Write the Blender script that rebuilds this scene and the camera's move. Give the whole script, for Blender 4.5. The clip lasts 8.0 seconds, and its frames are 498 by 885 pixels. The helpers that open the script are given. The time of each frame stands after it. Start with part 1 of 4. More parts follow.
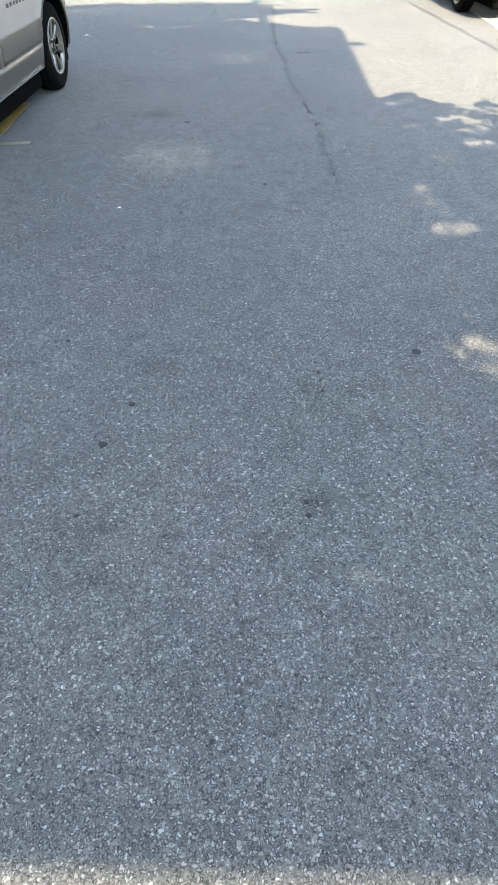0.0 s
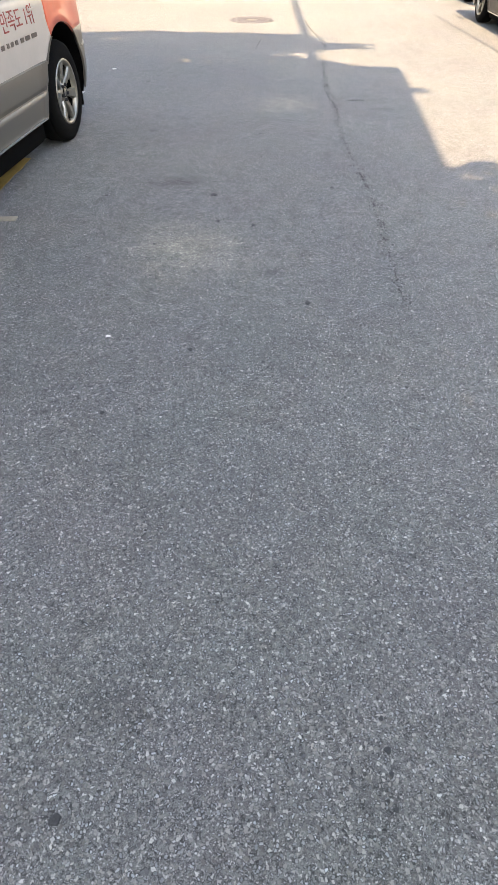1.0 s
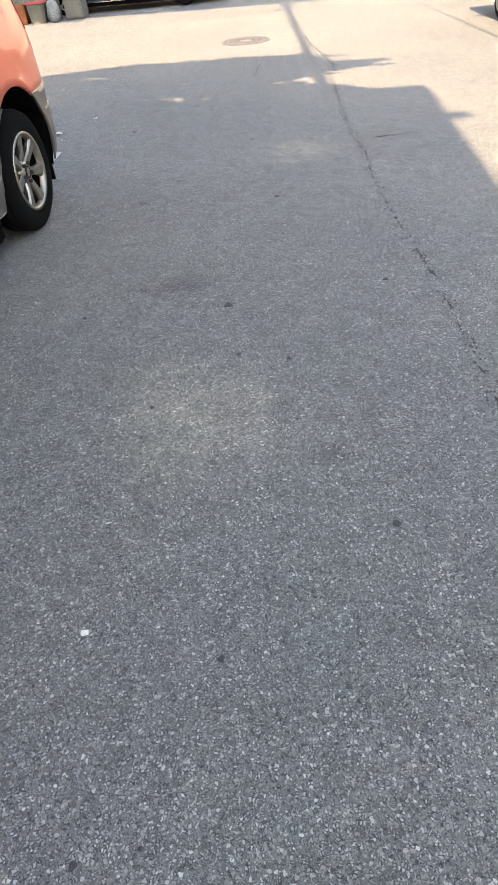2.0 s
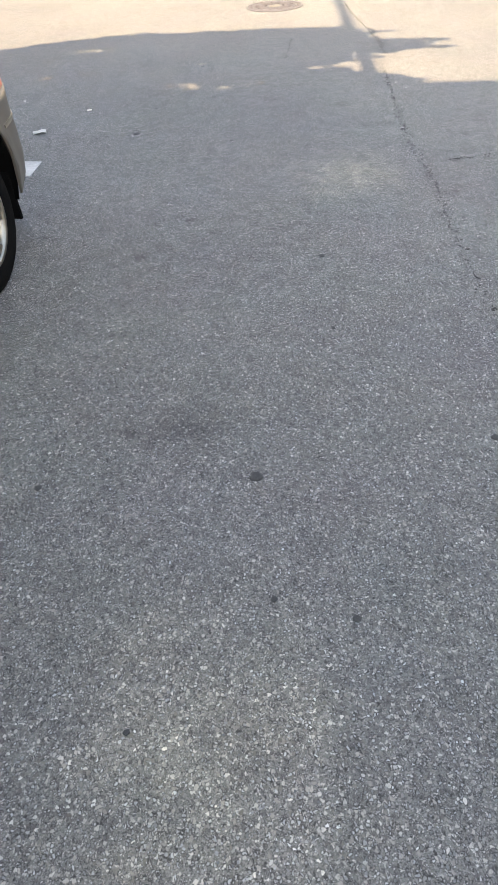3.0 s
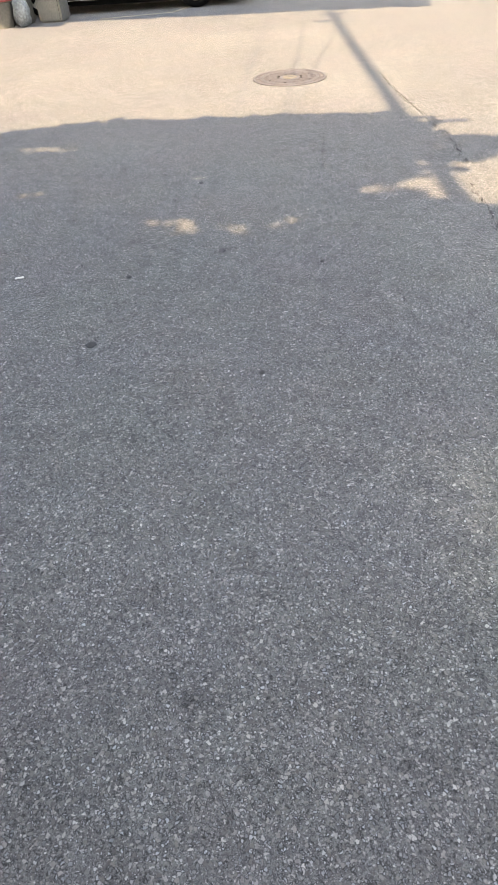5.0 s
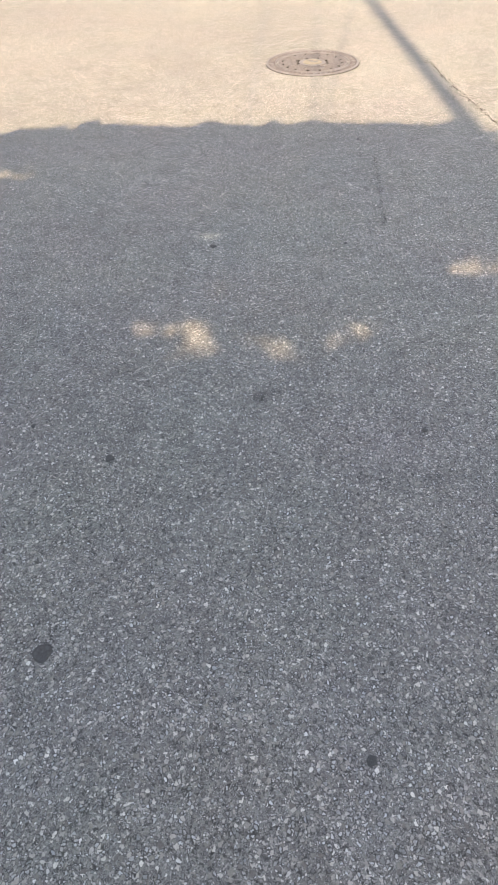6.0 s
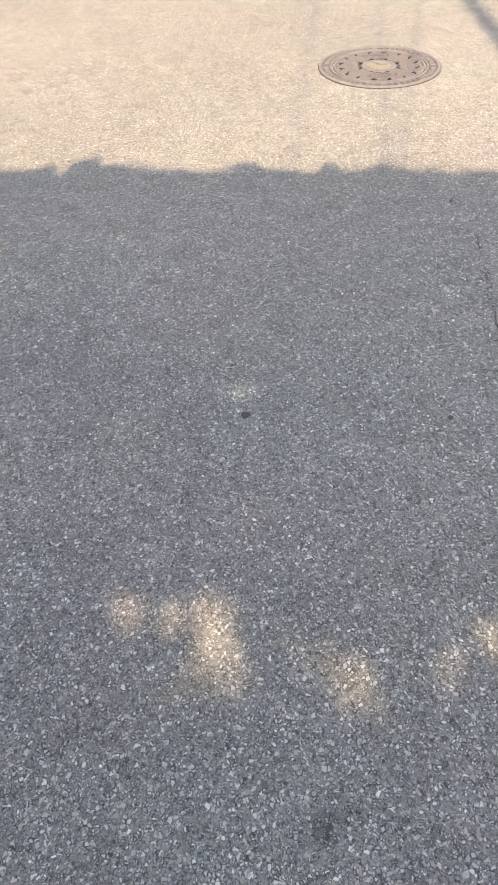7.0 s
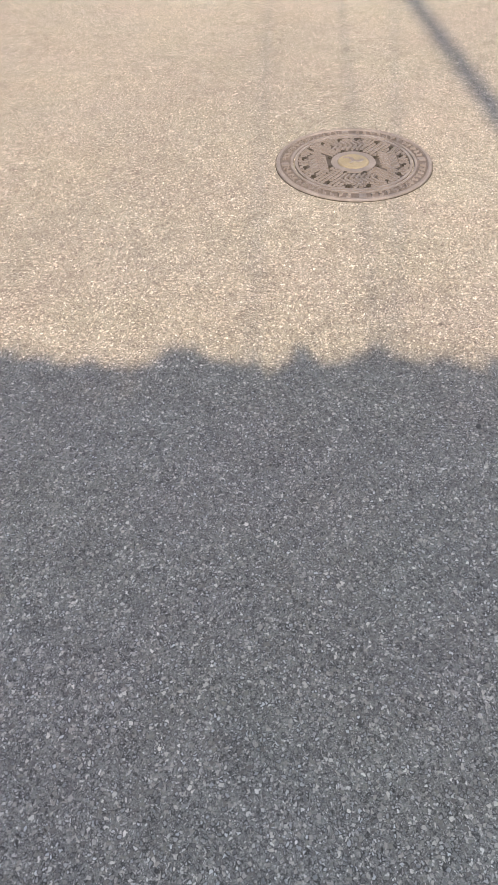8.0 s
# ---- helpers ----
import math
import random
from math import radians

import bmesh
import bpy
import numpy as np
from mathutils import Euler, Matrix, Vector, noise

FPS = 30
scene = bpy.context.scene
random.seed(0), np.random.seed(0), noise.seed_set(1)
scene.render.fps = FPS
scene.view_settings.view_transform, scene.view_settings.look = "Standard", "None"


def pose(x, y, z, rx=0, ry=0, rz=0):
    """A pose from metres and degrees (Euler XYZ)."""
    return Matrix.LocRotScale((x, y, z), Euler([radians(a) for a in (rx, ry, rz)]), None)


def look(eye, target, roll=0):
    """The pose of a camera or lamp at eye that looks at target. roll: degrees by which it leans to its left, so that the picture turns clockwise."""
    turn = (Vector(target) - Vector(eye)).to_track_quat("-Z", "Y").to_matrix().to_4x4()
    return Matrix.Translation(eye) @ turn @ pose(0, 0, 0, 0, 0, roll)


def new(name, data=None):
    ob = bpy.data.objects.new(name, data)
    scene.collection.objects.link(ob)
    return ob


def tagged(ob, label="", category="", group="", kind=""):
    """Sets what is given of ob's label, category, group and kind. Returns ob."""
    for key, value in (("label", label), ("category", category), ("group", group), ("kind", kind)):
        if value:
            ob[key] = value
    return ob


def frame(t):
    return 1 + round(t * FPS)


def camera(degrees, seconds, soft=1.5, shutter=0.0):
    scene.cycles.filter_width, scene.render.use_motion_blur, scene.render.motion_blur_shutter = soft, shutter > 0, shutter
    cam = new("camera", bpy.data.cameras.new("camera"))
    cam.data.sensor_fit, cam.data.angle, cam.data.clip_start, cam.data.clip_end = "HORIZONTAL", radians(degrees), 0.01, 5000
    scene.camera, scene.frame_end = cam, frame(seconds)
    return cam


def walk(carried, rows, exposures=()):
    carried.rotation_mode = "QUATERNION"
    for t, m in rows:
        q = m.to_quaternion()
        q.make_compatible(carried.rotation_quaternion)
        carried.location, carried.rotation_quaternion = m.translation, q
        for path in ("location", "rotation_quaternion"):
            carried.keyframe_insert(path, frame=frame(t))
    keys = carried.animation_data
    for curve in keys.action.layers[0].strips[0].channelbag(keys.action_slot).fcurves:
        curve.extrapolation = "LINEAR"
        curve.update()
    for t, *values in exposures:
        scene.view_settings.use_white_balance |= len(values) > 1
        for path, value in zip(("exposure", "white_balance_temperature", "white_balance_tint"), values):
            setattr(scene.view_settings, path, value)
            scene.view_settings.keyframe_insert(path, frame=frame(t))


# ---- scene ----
cam = camera(46.0, 8.0, soft=1.45, shutter=0.0)
PATH = [
    (0, (1.213, 0.803, 1.409), (1.157, 2.254, 0.034), -0.8),
    (0.2, (1.211, 1.077, 1.422), (1.199, 2.521, 0.038), -1.2),
    (0.3, (1.218, 1.205, 1.430), (1.191, 2.630, 0.027), -0.6),
    (0.5, (1.227, 1.406, 1.425), (1.208, 2.873, 0.066), -0.9),
    (0.7, (1.212, 1.738, 1.433), (1.116, 3.219, 0.093), 0.4),
    (0.8, (1.226, 1.903, 1.437), (1.090, 3.360, 0.073), -0.6),
    (1, (1.149, 2.153, 1.423), (1.011, 3.625, 0.076), 0.3),
    (1.2, (1.111, 2.414, 1.430), (0.989, 3.903, 0.100), -1.3),
    (2.3, (0.842, 3.939, 1.415), (0.643, 5.410, 0.075), -6.6),
    (2.5, (0.810, 4.192, 1.410), (0.685, 5.616, 0.012), -5.2),
    (2.8, (0.776, 4.579, 1.419), (0.594, 6.049, 0.076), -5.5),
    (3, (0.708, 4.881, 1.428), (0.493, 6.280, 0.015), -4.2),
    (3.3, (0.594, 5.256, 1.416), (0.397, 6.672, 0.018), -4.3),
    (3.5, (0.582, 5.532, 1.406), (0.432, 6.962, 0.016), -3.8),
    (3.8, (0.537, 5.886, 1.411), (0.435, 7.341, 0.043), -2.0),
    (4, (0.489, 6.199, 1.411), (0.280, 7.631, 0.030), -4.6),
    (4.2, (0.421, 6.446, 1.390), (0.205, 7.881, 0.013), -2.7),
    (4.5, (0.326, 6.860, 1.393), (0.120, 8.293, 0.013), -4.1),
    (4.7, (0.304, 7.085, 1.378), (0.097, 8.545, 0.027), -4.3),
    (5.8, (-0.081, 8.652, 1.297), (-0.197, 10.078, -0.101), -2.7),
    (6, (-0.126, 8.943, 1.303), (-0.254, 10.323, -0.139), -2.5),
    (6.2, (-0.168, 9.199, 1.303), (-0.319, 10.490, -0.217), -3.0),
    (6.5, (-0.262, 9.585, 1.285), (-0.443, 10.865, -0.241), -3.8),
    (6.8, (-0.319, 9.934, 1.278), (-0.468, 11.182, -0.278), -3.2),
    (7, (-0.283, 10.228, 1.276), (-0.490, 11.516, -0.240), -3.7),
    (7.2, (-0.293, 10.482, 1.304), (-0.533, 11.715, -0.252), -3.5),
    (7.5, (-0.343, 10.896, 1.354), (-0.509, 12.174, -0.175), -2.6),
    (7.8, (-0.368, 11.274, 1.315), (-0.401, 12.549, -0.226), -0.4),
    (8, (-0.329, 11.564, 1.336), (-0.434, 12.837, -0.203), -3.0),
]
EXPOSURES = [(0.0, 2.71, 6000, 0), (0.4, 2.78, 6450, 3), (0.8, 2.77, 7000, 8), (3.0, 2.7, 7080, 7), (4.5, 2.54, 7150, 8), (6.5, 2.45, 7200, 9), (7.3, 2.44, 7200, 10), (8.0, 2.07, 7200, 10)]
walk(cam, [(t, look(eye, target, roll)) for t, eye, target, roll in PATH], EXPOSURES)

# ---- world and sun ----
SUN_WAY = Vector((-0.076, 1.0, -0.84)).normalized()   # the way that the sunlight travels
world = bpy.data.worlds.new("sky")
scene.world = world
world.use_nodes = True
wn = world.node_tree.nodes
sky = wn.new("ShaderNodeTexSky")
sky.sky_type = "NISHITA"
sky.sun_disc = False
sky.sun_elevation = radians(39.9)
sky.sun_rotation = radians(175.7)
sky.air_density, sky.dust_density = 1.0, 1.5
wn["Background"].inputs["Strength"].default_value = 0.15
haze = wn.new("ShaderNodeHueSaturation")             # hazy summer air, paler than a clear sky
haze.inputs["Saturation"].default_value = 0.74
world.node_tree.links.new(sky.outputs[0], haze.inputs["Color"])
world.node_tree.links.new(haze.outputs[0], wn["Background"].inputs["Color"])
sun_data = bpy.data.lights.new("sun", "SUN")
sun_data.energy, sun_data.angle, sun_data.color = 3.3, radians(0.4), (1.0, 0.76, 0.51)
sun = new("sun", sun_data)
sun.matrix_world = look(-20 * SUN_WAY, (0, 0, 0))


# ---- materials ----
class Mat:
    """A node material that is put together in few lines."""

    def __init__(self, name, rough=0.6, metal=0.0, spec=0.4):
        self.m = bpy.data.materials.new(name)
        self.m.use_nodes = True
        self.t = self.m.node_tree
        self.b = self.t.nodes["Principled BSDF"]
        self.set("Roughness", rough), self.set("Metallic", metal), self.set("Specular IOR Level", spec)
        self.co = self.t.nodes.new("ShaderNodeTexCoord").outputs["Object"]

    def set(self, key, value):
        if isinstance(value, bpy.types.NodeSocket):
            self.t.links.new(value, self.b.inputs[key])
        else:
            self.b.inputs[key].default_value = value

    def put(self, socket, value):
        if isinstance(value, bpy.types.NodeSocket):
            self.t.links.new(value, socket)
        else:
            socket.default_value = value

    def noise(self, scale, detail=4.0, rough=0.6, co=None, out="Fac"):
        n = self.t.nodes.new("ShaderNodeTexNoise")
        n.inputs["Scale"].default_value, n.inputs["Detail"].default_value, n.inputs["Roughness"].default_value = scale, detail, rough
        self.t.links.new(co or self.co, n.inputs["Vector"])
        return n.outputs[out]

    def cells(self, scale, feature="F1", out="Color", co=None, random_=1.0):
        n = self.t.nodes.new("ShaderNodeTexVoronoi")
        n.feature = feature
        n.inputs["Scale"].default_value, n.inputs["Randomness"].default_value = scale, random_
        self.t.links.new(co or self.co, n.inputs["Vector"])
        return n.outputs[out]

    def math(self, op, a, b=0.0, c=0.0):
        n = self.t.nodes.new("ShaderNodeMath")
        n.operation = op
        for s, v in zip(n.inputs, (a, b, c)):
            self.put(s, v)
        return n.outputs[0]

    def vec(self, op, a, b=(0, 0, 0), out=0):
        n = self.t.nodes.new("ShaderNodeVectorMath")
        n.operation = op
        self.put(n.inputs[0], a), self.put(n.inputs[1], b)
        return n.outputs[out]

    def ramp(self, fac, stops, smooth=False):
        n = self.t.nodes.new("ShaderNodeValToRGB")
        n.color_ramp.interpolation = "EASE" if smooth else "LINEAR"
        while len(n.color_ramp.elements) < len(stops):
            n.color_ramp.elements.new(0.5)
        for e, (p, c) in zip(n.color_ramp.elements, stops):
            e.position, e.color = p, (*(c if isinstance(c, tuple) else (c, c, c)), 1)
        self.t.links.new(fac, n.inputs[0])
        return n.outputs[0]

    def mix(self, a, b, fac, how="MIX"):
        n = self.t.nodes.new("ShaderNodeMix")
        n.data_type, n.blend_type = "RGBA", how
        for key, v in (("A", a), ("B", b)):
            s = [i for i in n.inputs if i.name == key and i.type == "RGBA"][0]
            self.put(s, (*v, 1) if isinstance(v, tuple) else v)
        self.put(n.inputs[0], fac)
        return [o for o in n.outputs if o.type == "RGBA"][0]

    def bump(self, height, strength=0.3, distance=0.01, normal=None):
        n = self.t.nodes.new("ShaderNodeBump")
        n.inputs["Strength"].default_value, n.inputs["Distance"].default_value = strength, distance
        self.t.links.new(height, n.inputs["Height"])
        if normal is not None:
            self.t.links.new(normal, n.inputs["Normal"])
        self.set("Normal", n.outputs[0])
        return n.outputs[0]


# Pale spots and dark oily spots of the asphalt: x, y, half length in x and y, strength.
# The two wide pale ones are faint light patches put into the colour.
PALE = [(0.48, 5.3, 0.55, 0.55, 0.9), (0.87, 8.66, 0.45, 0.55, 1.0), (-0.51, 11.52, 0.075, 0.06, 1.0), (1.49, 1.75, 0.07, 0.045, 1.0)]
DARK = [(0.28, 6.36, 0.24, 0.2, 0.8), (0.06, 6.32, 0.06, 0.05, 0.8), (-0.02, 8.03, 0.05, 0.05, 0.8), (0.78, 2.76, 0.1, 0.1, 0.5), (1.05, 1.4, 0.12, 0.16, 0.4), (-0.2, 7.6, 0.06, 0.06, 0.8),
        (-0.37, 8.92, 0.05, 0.05, 0.6), (1.38, 2.02, 0.1, 0.08, 0.7), (0.7, 1.9, 0.14, 0.12, 0.4), (-0.22, 10.4, 0.05, 0.05, 0.9), (1.0, 5.05, 0.1, 0.08, 0.6), (1.22, 1.85, 0.1, 0.08, 0.45), (0.73, 1.73, 0.09, 0.07, 0.45)]


def asphalt_material():
    a = Mat("asphalt", rough=0.93, spec=0.25)
    big = a.noise(0.55, 5, 0.6)
    mid = a.noise(9, 4, 0.7)
    hue = a.noise(1.7, 3, 0.6, out="Color")

    def split(colour):
        n = a.t.nodes.new("ShaderNodeSeparateColor")
        a.put(n.inputs[0], colour)
        return n.outputs

    def warped(scale, amount):
        v = a.vec("SCALE", a.vec("SUBTRACT", a.noise(scale, 2, 0.5, out="Color"), (0.5, 0.5, 0.5)))
        v.node.inputs["Scale"].default_value = amount
        return a.vec("ADD", a.co, v)

    # binder with fine grit, angular stones of two sizes in it with dark crevices round them, and small dark pits
    rough_co = warped(105, 0.011)
    grit = a.noise(250, 4, 0.8)
    col = a.mix((0.172, 0.173, 0.173), a.ramp(grit, [(0.28, 0.14), (0.42, 0.7), (0.55, 1.05), (0.7, 1.7)]), 1.0, "MULTIPLY")
    heights = []
    for scale, share, stops in ((235, 0.35, [(0.0, 0.07), (0.4, 0.16), (0.75, 0.28), (1.0, 0.44)]),
                                (128, 0.45, [(0.0, 0.1), (0.3, 0.18), (0.6, 0.25), (0.85, 0.34), (0.96, 0.42), (1.0, 0.52)])):
        rnd = split(a.cells(scale, co=rough_co))
        edge = a.cells(scale, "DISTANCE_TO_EDGE", "Distance", rough_co)
        inset = a.math("MULTIPLY_ADD", rnd[2], 0.16, 0.03)               # each stone fills its place more or less
        whole = a.ramp(rnd[1], [(share, 0.0), (share + 0.02, 1.0)])
        chip = a.math("MULTIPLY", a.ramp(a.math("SUBTRACT", edge, inset), [(0.0, 0.0), (0.06, 1.0)]), whole)
        rim = a.math("MULTIPLY", a.ramp(edge, [(0.0, 1.0), (0.05, 0.9), (0.16, 0.0)]), a.math("MULTIPLY", whole, a.ramp(rnd[2], [(0.25, 0.1), (0.6, 1.0)])))
        stone = a.mix(a.ramp(rnd[0], stops), a.ramp(rnd[2], [(0.0, (1.05, 1.0, 0.93)), (1.0, (0.92, 1.0, 1.08))]), 0.8, "MULTIPLY")
        stone = a.mix(stone, a.ramp(grit, [(0.3, 0.72), (0.65, 1.2)]), 0.8, "MULTIPLY")
        col = a.mix(col, (0.026, 0.026, 0.027), a.math("MULTIPLY", rim, 0.82))
        col = a.mix(col, stone, a.math("MULTIPLY", chip, 0.9))
        heights.append(a.math("MULTIPLY", chip, a.math("MULTIPLY_ADD", rnd[2], 0.8, 0.2)))
    heights.reverse()
    pit = split(a.cells(62, co=rough_co))
    hole = a.math("MULTIPLY", a.ramp(a.cells(62, out="Distance", co=rough_co), [(0.08, 1.0), (0.3, 0.0)]), a.ramp(pit[0], [(0.7, 0.0), (0.8, 1.0)]))
    col = a.mix(col, (0.03, 0.03, 0.032), a.math("MULTIPLY", hole, 0.75))
    lost = split(a.cells(34, co=warped(45, 0.04)))                       # places where a stone broke out
    gap = a.math("MULTIPLY", a.ramp(a.cells(34, out="Distance", co=warped(45, 0.04)), [(0.1, 1.0), (0.3, 0.0)]), a.ramp(a.math("ADD", lost[0], a.math("MULTIPLY", mid, 0.5)), [(1.1, 0.0), (1.2, 1.0)]))
    col = a.mix(col, (0.03, 0.03, 0.032), a.math("MULTIPLY", gap, 0.6))
    col = a.mix(col, a.ramp(mid, [(0.3, 0.84), (0.7, 1.14)]), 1.0, "MULTIPLY")
    col = a.mix(col, a.ramp(big, [(0.3, (0.9, 0.9, 0.91)), (0.7, (1.1, 1.09, 1.07))]), 1.0, "MULTIPLY")
    col = a.mix(col, hue, 0.045, "OVERLAY")
    wob = warped(5, 0.3)
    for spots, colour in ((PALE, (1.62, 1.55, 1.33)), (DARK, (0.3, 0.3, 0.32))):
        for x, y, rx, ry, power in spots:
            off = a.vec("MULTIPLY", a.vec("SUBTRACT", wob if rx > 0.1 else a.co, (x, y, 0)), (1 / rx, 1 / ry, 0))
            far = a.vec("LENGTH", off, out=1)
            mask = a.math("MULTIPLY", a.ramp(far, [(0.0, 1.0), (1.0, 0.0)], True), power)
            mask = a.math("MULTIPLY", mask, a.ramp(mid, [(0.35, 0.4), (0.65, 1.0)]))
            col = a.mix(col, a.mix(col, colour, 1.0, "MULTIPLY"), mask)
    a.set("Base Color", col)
    height = a.math("ADD", a.math("ADD", heights[0], a.math("MULTIPLY", heights[1], 0.5)), a.math("MULTIPLY_ADD", grit, 0.5, a.math("MULTIPLY", a.math("MAXIMUM", hole, gap), -0.9)))
    a.bump(height, 0.6, 0.005)
    return a.m


def plain(name, colour, rough=0.5, metal=0.0, spec=0.4, scale=40.0, vary=0.12, bump=0.0, coat=0.0, spots=0.0):
    """A surface with a fine grain, a broad unevenness and some dirt."""
    a = Mat(name, rough, metal, spec)
    grain = a.noise(scale, 4, 0.65)
    wide = a.noise(scale / 14, 3, 0.6)
    col = a.mix(tuple(colour), a.ramp(grain, [(0.3, 1 - vary), (0.7, 1 + vary)]), 1.0, "MULTIPLY")
    col = a.mix(col, a.ramp(wide, [(0.3, 1 - vary), (0.7, 1 + vary)]), 1.0, "MULTIPLY")
    if spots:
        col = a.mix(col, tuple(0.3 * c for c in colour), a.ramp(a.noise(scale / 5, 6, 0.75), [(0.58, 0.0), (0.72, spots)]))
    a.set("Base Color", col)
    a.set("Roughness", a.math("MULTIPLY_ADD", grain, 0.25 * rough, 0.87 * rough))
    a.set("Coat Weight", coat)
    if bump:
        a.bump(grain, bump, 0.01)
    return a.m


ASPHALT = asphalt_material()
TAR = plain("tar", (0.032, 0.032, 0.033), 0.7, scale=90, vary=0.4, bump=0.4)
GUM = plain("gum", (0.044, 0.045, 0.048), 0.8, scale=120, vary=0.3, bump=0.3)
CONCRETE = plain("concrete", (0.42, 0.4, 0.36), 0.9, scale=35, vary=0.14, bump=0.25, spots=0.5)
PALE_CONCRETE = plain("pale_concrete", (0.55, 0.54, 0.5), 0.9, scale=40, vary=0.12, bump=0.2)
RENDER = plain("wall_render", (0.5, 0.46, 0.4), 0.9, scale=20, vary=0.1, bump=0.2)
# Darker than its paint: the parked car's shade is put into this yellow.
YELLOW = plain("shaded_yellow_paint", (0.3, 0.2, 0.05), 0.8, scale=60, vary=0.25, bump=0.3, spots=0.6)
FADED = plain("faded_paint", (0.25, 0.225, 0.175), 0.85, scale=60, vary=0.3, bump=0.3, spots=0.8)
WHITE_LINE = plain("white_paint", (0.45, 0.45, 0.44), 0.8, scale=60, vary=0.2, bump=0.3, spots=0.5)
IRON = plain("cast_iron", (0.102, 0.099, 0.112), 0.75, 0.1, scale=160, vary=0.2, bump=0.3, spots=0.35)
IRON_MID = plain("iron_band", (0.062, 0.056, 0.061), 0.8, 0.1, scale=160, vary=0.25, bump=0.3)
IRON_DARK = plain("iron_recess", (0.03, 0.028, 0.031), 0.85, 0.1, scale=160, vary=0.3, bump=0.3)
HOLE = plain("hole_dirt", (0.012, 0.011, 0.01), 0.95, vary=0.3)
BOSS = plain("brass_boss", (0.125, 0.115, 0.09), 0.6, 0.1, scale=160, vary=0.2, bump=0.2)
SILVER = plain("silver_paint", (0.102, 0.093, 0.078), 0.45, 0.15, scale=8, vary=0.05, coat=0.2, spots=0.2)
SILVER_DARK = plain("grey_bumper_paint", (0.102, 0.094, 0.08), 0.45, 0.1, scale=8, vary=0.06, coat=0.3, spots=0.2)
CREAM = plain("cream_wrap", (0.41, 0.37, 0.33), 0.45, 0.0, scale=8, vary=0.05, coat=0.3)
ORANGE = plain("orange_wrap", (0.6, 0.13, 0.07), 0.42, 0.0, scale=8, vary=0.06, coat=0.4)
GREY_CAR = plain("bronze_grey_paint", (0.017, 0.0145, 0.013), 0.4, 0.0, scale=8, vary=0.05, coat=0.15)
BLACK_CAR = plain("black_paint", (0.012, 0.012, 0.014), 0.25, 0.2, scale=8, vary=0.08, coat=0.9)
RUBBER = plain("rubber", (0.005, 0.005, 0.005), 0.95, spec=0.06, scale=70, vary=0.25, bump=0.25)
UNDER = plain("underbody", (0.003, 0.003, 0.003), 0.95, spec=0.04, vary=0.3)
ALLOY = plain("alloy", (0.27, 0.255, 0.22), 0.33, 0.85, scale=40, vary=0.1, spots=0.4)
CHROME = plain("chrome_trim", (0.75, 0.75, 0.74), 0.2, 0.9, scale=40, vary=0.06)
GLASS = plain("tinted_glass", (0.015, 0.018, 0.02), 0.06, 0.0, spec=0.6, scale=10, vary=0.05)
RED_LENS = plain("red_lens", (0.35, 0.015, 0.012), 0.15, scale=40, vary=0.08)
CLEAR_LENS = plain("clear_lens", (0.6, 0.6, 0.6), 0.12, 0.3, scale=40, vary=0.08)
LETTER_RED = plain("letter_red", (0.24, 0.035, 0.03), 0.6, vary=0.05)
LETTER_DARK = plain("letter_dark", (0.09, 0.07, 0.06), 0.6, vary=0.05)
BARK = plain("bark", (0.12, 0.085, 0.06), 0.95, scale=25, vary=0.35, bump=0.8)
STEEL = plain("galvanised_steel", (0.4, 0.41, 0.42), 0.5, 0.7, scale=30, vary=0.12)
CABLE = plain("cable_sheath", (0.02, 0.02, 0.02), 0.7, vary=0.2)
PAPER = plain("paper", (0.75, 0.74, 0.7), 0.8, scale=60, vary=0.06)
# Concrete of the far bay, with its shade put into a darker colour.
SHADED_CONCRETE = plain("shaded_concrete", (0.13, 0.125, 0.11), 0.9, scale=35, vary=0.2, bump=0.25, spots=0.5)
BAG = plain("plastic_bag", (0.2, 0.22, 0.23), 0.3, scale=30, vary=0.5, bump=0.9)
BRICK_RED = plain("red_plastic", (0.25, 0.05, 0.045), 0.5, scale=20, vary=0.1)
RUST = plain("rust_orange", (0.2, 0.07, 0.03), 0.8, scale=20, vary=0.25, bump=0.3)


def leaf_material():
    a = Mat("leaf", 0.55, 0.0, 0.3)
    rnd = a.t.nodes.new("ShaderNodeNewGeometry").outputs["Random Per Island"]
    a.set("Base Color", a.ramp(rnd, [(0.0, (0.03, 0.06, 0.015)), (0.6, (0.06, 0.11, 0.03)), (1.0, (0.1, 0.14, 0.04))]))
    return a.m


LEAF = leaf_material()


def chip_material():
    a = Mat("stone_chip", 0.85, 0.0, 0.25)
    rnd = a.t.nodes.new("ShaderNodeNewGeometry").outputs["Random Per Island"]
    tone = a.ramp(rnd, [(0.0, (0.11, 0.114, 0.12)), (0.35, (0.205, 0.208, 0.21)), (0.7, (0.3, 0.302, 0.3)), (0.95, (0.4, 0.4, 0.395)), (1.0, (0.52, 0.52, 0.51))])
    a.set("Base Color", a.mix(tone, a.ramp(a.noise(260, 4, 0.75), [(0.3, 0.65), (0.65, 1.2)]), 1.0, "MULTIPLY"))
    return a.m


CHIP = chip_material()


